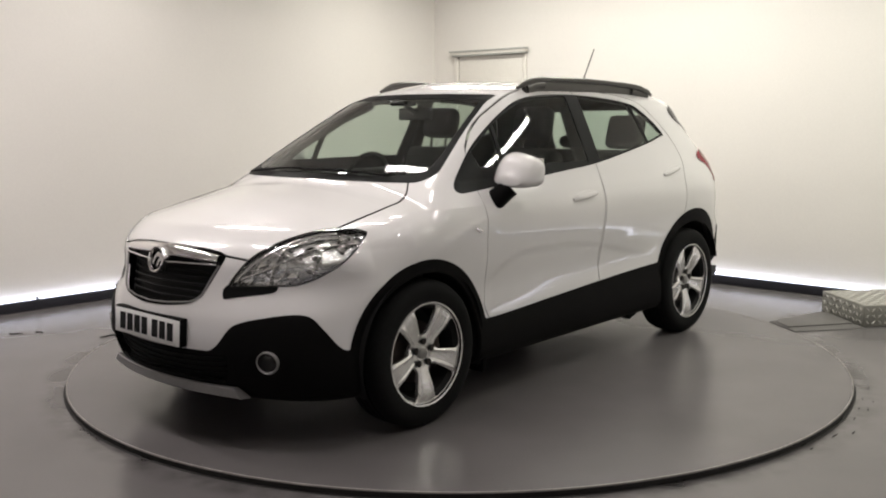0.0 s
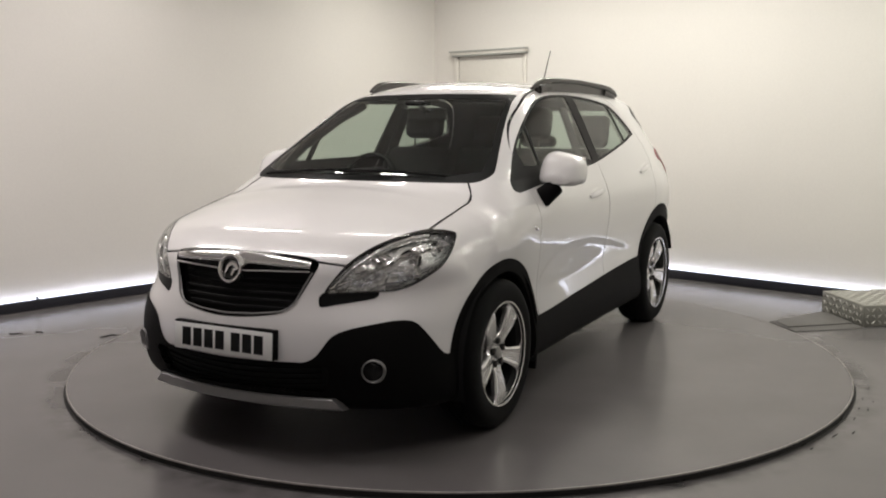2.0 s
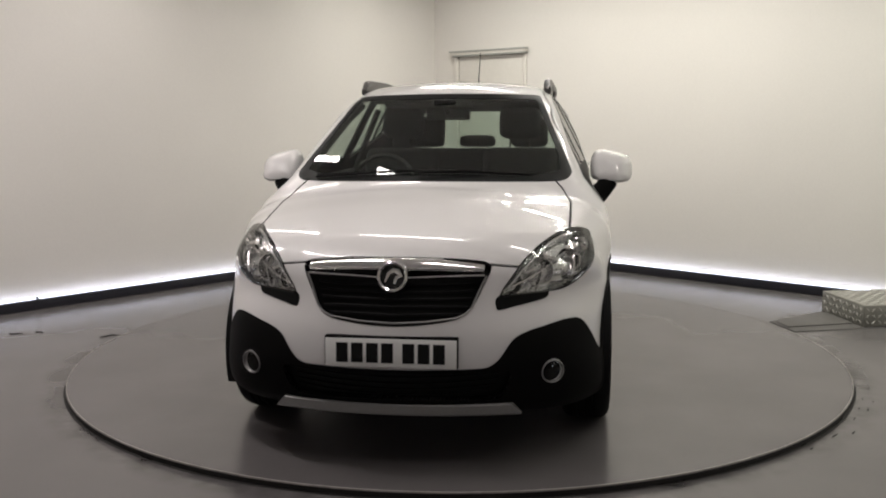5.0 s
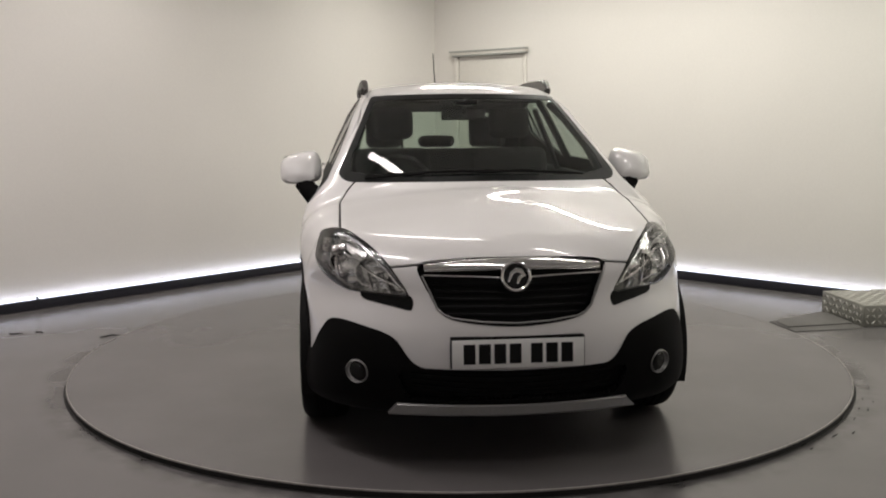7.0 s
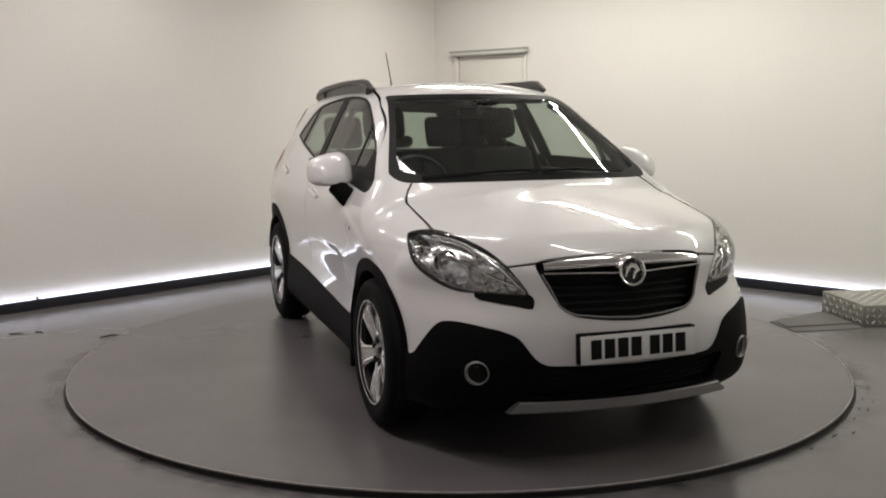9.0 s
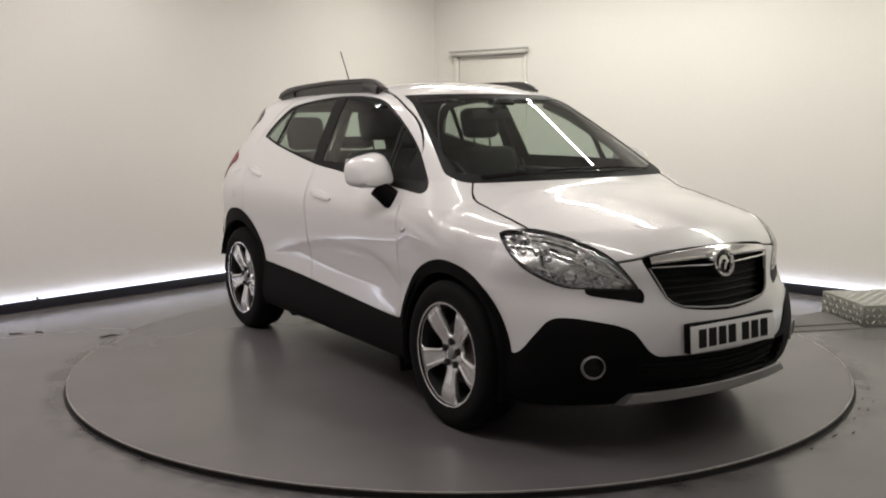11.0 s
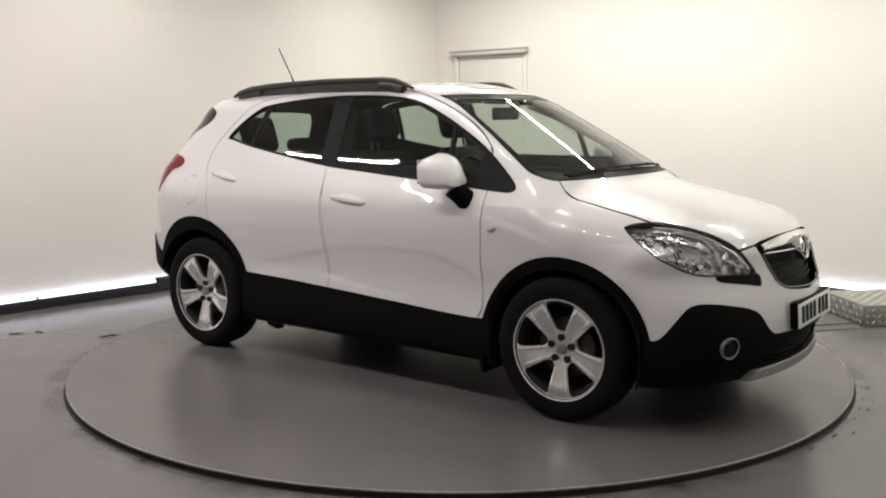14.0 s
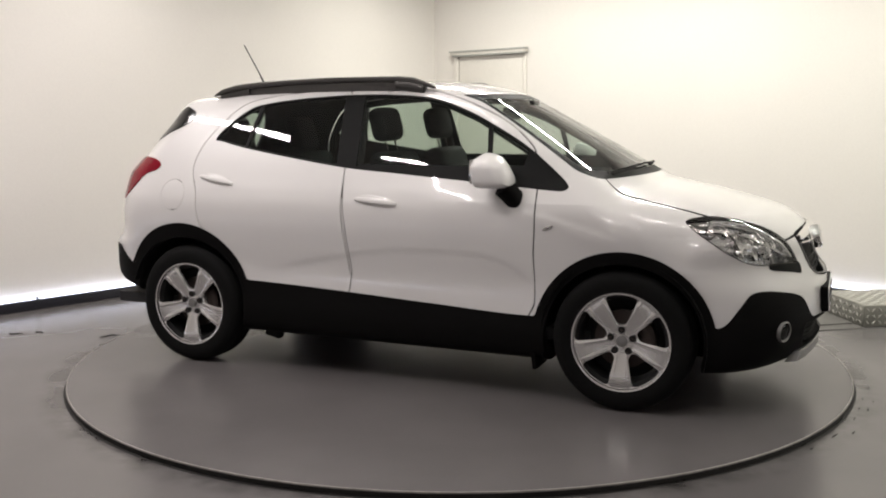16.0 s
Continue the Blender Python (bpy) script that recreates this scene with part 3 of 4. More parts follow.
def car_skin():
    s = Sheet(*skin_mesh(.0185), "shell")
    flank = lambda v: .35 - np.abs(v[:, 1])
    s.cut("shell", arch(AXLE, .337, .388), None, "shell")
    s.cut("shell", arch(-AXLE - .01, .345, .395), None, "shell")
    s.cut("shell", lower, "cladding", "shell")
    s.cut("cladding", shape([(-.47, .425), (0, .425), (.47, .425), (.455, .36), (.42, .302), (0, .312), (-.42, .302), (-.455, .36)], signed_yz, lambda v: 1.8 - v[:, 0], 0), "intake", "cladding")
    s.cut("shell", shape([(-1.352, 1.452), (-1.39, 1.478), (-1.47, 1.486), (-1.56, 1.385), (-1.650, 1.292), (-1.54, 1.335), (-1.44, 1.368), (-1.372, 1.408)], xz, flank, 3), "fin", "shell")
    s.cut("shell", shape(DLO, xz, flank, 4), "side_glass", "shell")
    s.cut("shell", shape(SCREEN, signed_yz, lambda v: .15 - v[:, 0], 4), "screen", "shell")
    s.cut("shell", shape(BACKLIGHT, signed_yz, lambda v: v[:, 0] + 1.42, 4), "backlight", "shell")
    s.cut("shell", shape(LAMP, round_nose, lambda v: 1.3 - v[:, 0], 4), "lamp", "shell")
    s.cut("shell", shape(BROW, round_nose, lambda v: 1.3 - v[:, 0], 4), "brow", "shell")
    s.cut("shell", shape(GRILLE, signed_yz, lambda v: 1.5 - v[:, 0], 4), "grille", "shell")
    s.cut("shell", shape(REAR_LAMP, xz, lambda v: np.maximum(v[:, 0] + 1.4, .6 - np.abs(v[:, 1])), 4), "rear_lamp", "shell")
    # panels with their joints
    hood = lambda v: np.maximum(np.maximum(1.10 - v[:, 0], np.abs(v[:, 1]) - HOOD(v[:, 0])), .842 - v[:, 2] - .12 * np.clip(np.abs(v[:, 1]) - .36, 0, 1))
    s.panel("shell", hood, "hood", .005)
    front = lambda v: np.maximum(np.maximum(SPLIT(v[:, 2]) - v[:, 0], 1.4 - v[:, 0]), v[:, 2] - .96)
    s.cut("shell", front, "bumper", "shell")
    s.panel("shell", shape([(.826, 1.13), (.84, .95), (.832, .75), (.79, .40), (.30, .40), (-.19, .40), (-.2, .6), (-.235, .9), (-.262, 1.25), (-.1, 1.56), (.14, 1.568), (.40, 1.495), (.62, 1.39), (.77, 1.275), (.80, 1.21)], xz, flank, 3), "front_door")
    s.panel("shell", shape([(-.207, .40), (-.215, .6), (-.25, .9), (-.278, 1.25), (-.35, 1.585), (-.62, 1.572), (-.909, 1.535), (-1.051, 1.480), (-1.185, 1.342), (-1.25, 1.23), (-1.262, 1.12), (-1.208, 1.0), (-1.184, .84), (-1.10, .70), (-.95, .60), (-.85, .40)], xz, flank, 3), "rear_door")
    s.panel("shell", lambda v: np.where(v[:, 1] < -.5, np.hypot(v[:, 0] + 1.375, v[:, 2] - .985) - .088, 1.0), "flap", .002)
    return s


HOOD = curve([(1.0, .58), (1.12, .612), (1.20, .668), (1.30, .692), (1.45, .692), (1.64, .692), (1.8, .72), (2.1, .8)])
SPLIT = curve([(.3, 1.66), (.70, 1.72), (.86, 1.66), (1.0, 1.62)])
SKIN = car_skin()


def on_skin(points, level=0.0):
    p, n = settle(np.array(points, float), level, 6)
    return p, n


def mirrored(build):
    for side in (1, -1):
        build(side)


def car_panels():
    s, b = SKIN, SKIN.build
    b("body_shell", "shell", PAINT, CAR, "glossy white painted body shell")
    b("hood", "hood", PAINT, CAR, "glossy white hood")
    b("front_bumper", "bumper", PAINT, CAR, "white painted front bumper")
    for side in (1, -1):
        b("front_door", "front_door", PAINT, CAR, "white front door", side=side)
        b("rear_door", "rear_door", PAINT, CAR, "white rear door", side=side)
    b("fuel_flap", "flap", PAINT, CAR, "round white fuel flap")
    # cladding: nose, flanks, rear
    s.cut("cladding", lambda v: 1.28 - v[:, 0], "clad_front", "cladding")
    s.cut("cladding", lambda v: v[:, 0] + 1.30, "clad_rear", "clad_side")
    b("front_cladding", "clad_front", PLASTIC, CAR, "matt black plastic lower bumper", .006, .03)
    b("rear_cladding", "clad_rear", PLASTIC, CAR, "matt black plastic rear bumper and arches", .006, .03)
    b("sill_cladding", "clad_side", PLASTIC, CAR, "matt black plastic sill and arch trim", .006, .03)
    # glass
    inner = outline(DLO, 4)
    s.cut("screen", lambda v: inside_of(outline(SCREEN, 4), signed_yz(v)) + .028 + .030 * np.clip((np.abs(v[:, 1]) - .50) / .15, 0, 1) * np.clip((1.24 - v[:, 2]) / .10, 0, 1), "screen_clear", "screen_band")
    b("windscreen", "screen_clear", GLASS, CAR, "clear raked windscreen", -.003, 0)
    b("windscreen_band", "screen_band", BLACKTRIM, CAR, "black band round the windscreen", -.002, .004)
    b("rear_window", "backlight", TINTED, CAR, "lightly tinted rear window", -.003, 0)
    frame_rule = lambda v: inside_of(inner, xz(v)) + .012
    s.cut("side_glass", frame_rule, "glass", "dlo_band")
    post = lambda v: np.abs(v[:, 0] + .262 - (v[:, 2] - 1.16) * -.10) - .062
    s.cut("glass", post, "dlo_band", "glass")
    s.cut("glass", lambda v: np.where(v[:, 0] > -.2, v[:, 2] - 1.175, 1.0), "belt_band", "glass")
    s.pieces["dlo_band"] = s.pieces["dlo_band"] + s.pieces.pop("belt_band")
    s.cut("glass", lambda v: .745 - v[:, 0] + (v[:, 2] - 1.2) * .25, "dlo_front", "glass")
    s.pieces["dlo_band"] = s.pieces["dlo_band"] + s.pieces.pop("dlo_front")
    for x0, tilt, half in ((.54, -.12, .012), (-.925, .17, .012)):
        s.cut("glass", lambda v, x0=x0, tilt=tilt, half=half: np.abs(v[:, 0] - x0 - (v[:, 2] - 1.3) * tilt) - half, "dlo_band", "glass")
    s.cut("glass", lambda v: .54 - v[:, 0] + (v[:, 2] - 1.3) * -.12, "quarter_front", "glass")
    s.cut("glass", lambda v: -.26 - v[:, 0], "door_glass_front", "glass")
    s.cut("glass", lambda v: -.925 - v[:, 0] + (v[:, 2] - 1.3) * .17, "door_glass_rear", "quarter_rear")
    for side in (1, -1):
        b("window_trim", "dlo_band", BLACKTRIM, CAR, "gloss black window surround and pillar", -.001, .010, side)
        for name, piece, mat, label in (("quarter_window", "quarter_front", GLASS, "small front quarter window"), ("door_window", "door_glass_front", GLASS, "front door window"), ("door_window", "door_glass_rear", TINTED, "rear door window with a light tint"), ("quarter_window", "quarter_rear", TINTED, "small rear quarter window")):
            b(name, piece, mat, CAR, label, -.004, 0, side)
        b("rear_lamp", "rear_lamp", RED, CAR, "glossy red wraparound tail lamp", .006, .02, side)
        b("rear_fin", "fin", GLOSS, CAR, "black corner blade of the roof spoiler", .004, .02, side)
        b("lamp_brow", "brow", BLACKTRIM, CAR, "black strip under the headlight", .002, .02, side)
    # lining of the cabin, seen through the windows
    s.pieces["lining"] = [f for k in ("shell", "front_door", "rear_door", "dlo_band", "rear_lamp", "fin", "flap") for f in s.pieces[k] if all(s.v[i][2] > .9 and s.v[i][0] < 1.1 for i in f)]
    # black sheet added under the panels so that the joints look shaded
    s.pieces["under"] = [f for k in ("shell", "hood", "bumper", "front_door", "rear_door", "joint") for f in s.pieces[k] if not all(s.v[i][2] > .92 and s.v[i][0] < 1.05 for i in f)]
    b("joint_backing", "under", INK, CAR, "added black sheet that darkens the open joints", -.013, 0)
    b("cabin_lining", "lining", LINER, CAR, "dark grey cabin lining", -.022, 0, flip=True)


car_panels()
# ---- wheels ----
def rim_face(steps_r=28, steps_a=170):
    """The alloy's face: five broad spokes with five openings, y outward."""
    rs = np.linspace(.012, .243, steps_r)
    v, n = [], []
    for r in rs:
        for k in range(steps_a):
            a = 2 * math.pi * k / steps_a
            v.append(np.array([r * math.cos(a), r * math.sin(a), 0.0]))
            n.append(np.array([0, 0, 1.0]))
    faces = [[i * steps_a + k, (i + 1) * steps_a + k, (i + 1) * steps_a + (k + 1) % steps_a, i * steps_a + (k + 1) % steps_a] for i in range(steps_r - 1) for k in range(steps_a)]
    s = Sheet(v, n, faces, "face", onto=False)

    def opening(p):
        r = np.hypot(p[:, 0], p[:, 1])
        a = np.arctan2(p[:, 1], p[:, 0]) - math.pi / 2
        a = (a + math.pi / 5) % (2 * math.pi / 5) - math.pi / 5
        across, along = r * np.sin(a), r * np.cos(a)
        half = .023 + (along - .088) * .47
        return blend(blend(np.abs(across) - half, r - .229, .022), .080 - along, .020)
    s.cut("face", lambda p: opening(p), None, "face")
    return s


def wheel():
    """A wheel standing on its tread round the y axis; its face looks to -y."""
    root = new("wheel")
    turn = pose(0, 0, 0, 90)      # z up to -y
    R = .345
    tyre = [(.232, .098), (.240, .103), (.262, .107), (.285, .110), (.305, .108), (.322, .101), (.334, .090), (.341, .075), (.3445, .055)]
    grooves = [(.345, .046), (.345, .040), (.338, .038), (.338, .030), (.3455, .028), (.3455, .008), (.338, .006)]
    half = tyre + grooves
    ring = half + [(r, -h) for r, h in half[::-1]]
    part("tyre", lathe(bmesh.new(), ring + [(.232, -.098), (.232, .098)], turn, 72, False), RUBBER, root, "black tyre")
    barrel = [(.234, .104), (.243, .106), (.2445, .100), (.236, .094), (.222, .070), (.214, .0), (.216, -.095), (.21, -.095), (.205, 0), (.21, .07)]
    part("rim", lathe(bmesh.new(), barrel[:4], turn, 72, False), ALLOY, root)
    # black colour puts the shade behind the spokes into the barrel
    part("barrel", lathe(bmesh.new(), barrel[3:] + [(.236, .0935)], turn, 72, False), INK, root, "inner barrel, coloured black for the shade behind the spokes")
    s = rim_face()
    dish = curve([(0, .070), (.03, .072), (.06, .074), (.09, .080), (.15, .094), (.20, .1005), (.225, .099), (.243, .104)])
    def height(x, y):
        r = math.hypot(x, y)
        a = (math.atan2(y, x) + math.pi / 2 + math.pi / 5) % (2 * math.pi / 5) - math.pi / 5
        off = abs(a) * r
        fade = min(max((r - .05) / .03, 0), 1) * min(max((.232 - r) / .03, 0), 1)
        edge = .026 + .12 * max(r - .09, 0)
        return float(dish(r)) - .006 + fade * (.0028 * math.exp(-((off - edge) / .006) ** 2) - .005 * max(0, off - edge - .004) / .02)
    e = 5e-4
    for i, p in enumerate(s.v):
        x, y = float(p[0]), float(p[1])
        s.v[i] = np.array([x, y, height(x, y)])
        s.n[i] = np.array([(height(x - e, y) - height(x + e, y)) / (2 * e), (height(x, y - e) - height(x, y + e)) / (2 * e), 1.0])
    face = s.build("spokes", "face", ALLOY, root, "five broad silver spokes", 0, .034)
    face.data.transform(turn)
    cap = lathe(bmesh.new(), [(.001, .079), (.018, .079), (.026, .076), (.028, .066)], turn, 24, False)
    part("hub_cap", cap, SATIN, root, "round grey hub cap")
    for k in range(5):
        a = math.pi / 2 + k * 2 * math.pi / 5
        at = turn @ Matrix.Translation((.056 * math.cos(a), .056 * math.sin(a), 0))
        part("nut_recess", lathe(bmesh.new(), [(.001, .066), (.0155, .066), (.0165, .0775), (.001, .0765)], at, 16, False), INK, root)
        part("wheel_nut", lathe(bmesh.new(), [(.001, .080), (.006, .080), (.0075, .078), (.0075, .070)], at, 6, False), STEEL, root)
    part("brake_disc", lathe(bmesh.new(), [(.03, .018), (.145, .018), (.145, -.004), (.03, -.004)], turn, 48, False), STEEL, root, "brown-grey brake disc")
    bend = [radians(-38 + 8 * k) for k in range(10)]
    bm = bar(bmesh.new(), [turn @ Vector((.122 * math.cos(a), .122 * math.sin(a), .008)) for a in bend], [turn.to_3x3() @ Vector((0, 0, 1))] * 10, .075, .070, 12, 4)
    part("brake_caliper", bm, STEEL, root)
    part("dust_shield", lathe(bmesh.new(), [(.001, -.02), (.20, -.02), (.20, -.03), (.001, -.03)], turn, 40, False), INK, root)
    return root


def place_wheels():
    first = wheel()
    spots = [(AXLE, -1), (-AXLE, -1), (AXLE, 1), (-AXLE, 1)]
    for k, (x, side) in enumerate(spots):
        m = pose(x, side * .772, .345, 0, 0, 0 if side < 0 else 180)
        w = first if k == 0 else copy_thing(first, m)
        w.matrix_basis = m
        w.parent = CAR
        # inner lining of the arch
        bm = bmesh.new()
        lathe(bm, [(.405, .44), (.405, .02), (.30, .0), (.001, .0)], Matrix.Translation((x - (0 if x > 0 else .01), side * .43, .345)) @ pose(0, 0, 0, -90 * side), 64, False)
        bmesh.ops.bisect_plane(bm, geom=bm.verts[:] + bm.edges[:] + bm.faces[:], plane_co=(0, 0, .215), plane_no=(0, 0, -1), clear_outer=True)
        if x < 0:      # cut away where the rear bumper ends
            bmesh.ops.bisect_plane(bm, geom=bm.verts[:] + bm.edges[:] + bm.faces[:], plane_co=(-1.6, 0, .42), plane_no=(-.45, 0, -.89), clear_outer=True)
        part("wheel_arch_liner", bm, INK, CAR, "black arch liner")


place_wheels()
# ---- lamps, grille, plate, mirrors, rails ----
def unit(v):
    return v / np.linalg.norm(v)


def along_skin(points, level, wide, thick, sides=10, power=2.6):
    p, n = on_skin(points, level)
    return bar(bmesh.new(), p, n, wide, thick, sides, power)


def facing(at, ahead, spin=0):
    """A pose at a point whose z axis looks ahead."""
    return Matrix.Translation(at) @ Vector(ahead).to_track_quat("Z", "Y").to_matrix().to_4x4() @ pose(0, 0, 0, 0, 0, spin)


def headlights():
    s = SKIN
    s.cut("lamp", lambda v: inside_of(outline(LAMP, 4), round_nose(v)) + .0045, "lens", "seal")
    for side in (1, -1):
        root = s.build("headlight", "seal", GLOSS, CAR, "clear wraparound headlight with chrome bowls", .001, .02, side)
        s.build("lens", "lens", CLEAR, root, "clear lamp glass", .002, 0, side).visible_shadow = False
        s.build("housing", "lens", LAMPIN, root, "bright reflector", -.048, -.042, side)
        for x, y, z, r, deep in ((1.925, .585, .800, .056, .05), (2.005, .472, .762, .046, .045), (1.80, .69, .835, .048, .045), (1.67, .748, .89, .030, .03)):
            p, n = on_skin([(x, side * y, z)], -.012 - r * .30)
            d = unit(n[0] * .45 + np.array([.85, side * .12, .06]))
            at = facing(p[0] - d * deep, d)
            bowl = part("bowl", lathe(bmesh.new(), [(.012, 0), (r * .45, deep * .12), (r * .75, deep * .40), (r * .95, deep * .85), (r, deep), (r * 1.06, deep), (r * 1.0, deep * .7), (r * .5, -.01)], at, 32, False), CHROME, root, "round chrome bowl")
            bulb = bmesh.new()
            lathe(bulb, [(.001, deep * .62), (.009, deep * .58), (.012, deep * .40), (.011, 0)], at, 16, False)
            part("bulb", bulb, CLEAR if r < .04 else SATIN, root)
        # dividing ribs
        for a, b, w in (((1.60, .775, .895), (2.03, .44, .735), .012), ((1.72, .70, .93), (1.83, .72, .755), .010), ((1.88, .60, .895), (1.96, .58, .72), .008)):
            pts = [np.array(a) * (1 - u) + np.array(b) * u for u in np.linspace(0, 1, 12)]
            pts = [(p[0], side * p[1], p[2]) for p in pts]
            part("rib", along_skin(pts, -.032, w, .03), CHROME, root)
        # stepped reflector plates between the bowls
        for x, y, z, w, h, lean in ((1.745, .715, .895, .060, .030, 24), (1.79, .69, .775, .055, .026, -18), (1.865, .64, .76, .050, .030, 12), (1.875, .63, .862, .062, .024, -26), (1.955, .54, .815, .050, .026, 20), (1.60, .77, .915, .050, .018, -30)):
            p, n = on_skin([(x, side * y, z)], -.030)
            d = unit(n[0] * .6 + np.array([.6, side * .1, .30 * math.sin(radians(lean) * 3)]))
            part("reflector_step", box(bmesh.new(), (-w / 2, -h / 2, -.02), (w / 2, h / 2, .008), facing(p[0], d, lean), .004), CHROME, root)
        pts = [(x, side * y, z) for x, y, z in ((1.66, .70, .94), (1.74, .655, .932), (1.82, .61, .908), (1.90, .57, .873), (1.97, .51, .815), (2.02, .455, .745))]
        part("brow_trim", along_skin(pts, -.022, .018, .03), LAMPIN, root, "bright upper trim")


headlights()


def grille():
    root = SKIN.build("grille", "grille", INK, CAR, "black grille with a chrome wing bar", -.05, -.052)
    ys = np.linspace(-.36, .36, 31)
    for z, w in ((.785, .010), (.752, .010), (.719, .010), (.686, .010), (.653, .010)):
        reach = float(curve([(.62, .20), (.65, .27), (.68, .305), (.75, .34), (.82, .37)])(z))
        part("slat", along_skin([(2.1, y, z - .012 * (1 - abs(y) / reach)) for y in np.linspace(-reach, reach, 25)], -.042, w, .010), INK, root)
    top = [.032 + .024 * (1 - (abs(y) / .36) ** 2) for y in ys]
    part("wing_bar", along_skin([(2.05, y, .836 - .006 * (1 - abs(y) / .36)) for y in ys], -.001, top, .030, 14), CHROME, root, "broad chrome bar")
    part("chrome_line", along_skin([(2.06, y, .806 - .040 * (1 - abs(y) / .365)) for y in np.linspace(-.362, .362, 31)], .002, .011, .020), CHROME, root, "thin chrome line")
    edge = [(2.1, y, z) for y, z in outline([(-.384, .820), (-.35, .745), (-.315, .680), (-.285, .652), (-.245, .632), (-.13, .616), (0, .609), (.13, .616), (.245, .632), (.285, .652), (.315, .680), (.35, .745), (.384, .820)], 1)]
    part("surround", along_skin(edge, .001, .008, .010, 8), SATIN, root, "thin satin silver surround")
    at = facing((2.098, 0, .797), (1, 0, .22))
    badge = part("badge", lathe(bmesh.new(), [(.047, .018), (.050, .026), (.056, .029), (.061, .026), (.063, .015), (.063, -.01), (.047, -.01)], at, 40, False), CHROME, root, "round chrome emblem")
    part("field", lathe(bmesh.new(), [(.001, .010), (.047, .010), (.047, .004)], at, 32, False), GLOSS, badge)
    bm = bmesh.new()
    wing = [(-.030, -.022), (-.016, .012), (.002, .024), (.020, .020), (.032, .004), (.016, -.004), (.006, -.028)]
    bar(bm, [at @ Vector((x, y, .014)) for x, y in wing], [at.to_3x3() @ Vector((0, 0, 1))] * 7, [.008, .018, .024, .026, .020, .018, .010], .010)
    part("device", bm, CHROME, badge, "plain raised silver shape")


grille()


def front_details():
    intake = SKIN.build("lower_intake", "intake", INK, CAR, "black lower air intake", -.035, -.04)
    for k in range(4):
        z = .325 + k * .027
        part("slat", along_skin([(2.1, y, z) for y in np.linspace(-.43, .43, 25)], -.030, .006, .010), INK, intake)
    # silver skid plate
    bm = bmesh.new()
    rows = []
    for u in np.linspace(-1, 1, 33):
        top, foot = u * .472, u * .508
        front = lambda y: 2.138 - .30 * y * y
        ring = [(front(top) - .035, top, .284), (front(top) - .006, top, .285), (front(top), top, .280), (front(foot) + .001, foot, .246), (front(foot) - .006, foot, .238), (front(foot) - .060, foot, .232)]
        rows.append([bm.verts.new(p) for p in ring])
    for a, b in zip(rows, rows[1:]):
        for k in range(6):
            bm.faces.new((a[k], a[(k + 1) % 6], b[(k + 1) % 6], b[k]))
    bm.faces.new(rows[0])
    bm.faces.new(rows[-1][::-1])
    bmesh.ops.recalc_face_normals(bm, faces=bm.faces[:])
    part("skid_plate", bm, SATIN, CAR, "satin silver skid plate")
    # number plate: its characters stand as plain bars
    tilt = pose(2.178, 0, .507, 0, -4, 0)
    holder = part("plate_holder", box(bmesh.new(), (-.03, -.266, -.058), (.0045, .266, .066), tilt, .004), PLASTIC, CAR, "black plate holder")
    plate = part("number_plate", box(bmesh.new(), (.005, -.262, -.0565), (.009, .262, .0565), tilt, .0012), PLATE, CAR, "white number plate with black bars")
    y = .2165
    for k in range(7):
        if k == 3:
            y -= .024
        part("bar", box(bmesh.new(), (.0088, y - .047, -.039), (.0102, y, .039), tilt), INK, plate)
        y -= .0605
    # fog lamps
    for side in (1, -1):
        p, n = on_skin([(2.0, side * .627, .408)], .009)
        d = unit(n[0] * .9 + np.array([.25, 0, 0]))
        at = facing(p[0], d)
        fog = part("fog_lamp", lathe(bmesh.new(), [(.042, -.012), (.044, .004), (.047, .007), (.050, .004), (.052, -.03), (.042, -.03)], at, 36, False), SATIN, CAR, "round fog lamp in a dull silver ring")
        part("bowl", lathe(bmesh.new(), [(.001, -.028), (.018, -.026), (.034, -.016), (.0425, -.004), (.0425, -.03)], at, 32, False), LAMPWALL, fog)
        part("lens", lathe(bmesh.new(), [(.001, .004), (.020, .002), (.0415, -.004)], at, 32, False), CLEAR, fog).visible_shadow = False
        part("bulb", lathe(bmesh.new(), [(.001, -.006), (.009, -.008), (.013, -.014), (.012, -.027)], at, 20, False), GLOSS, fog)


front_details()


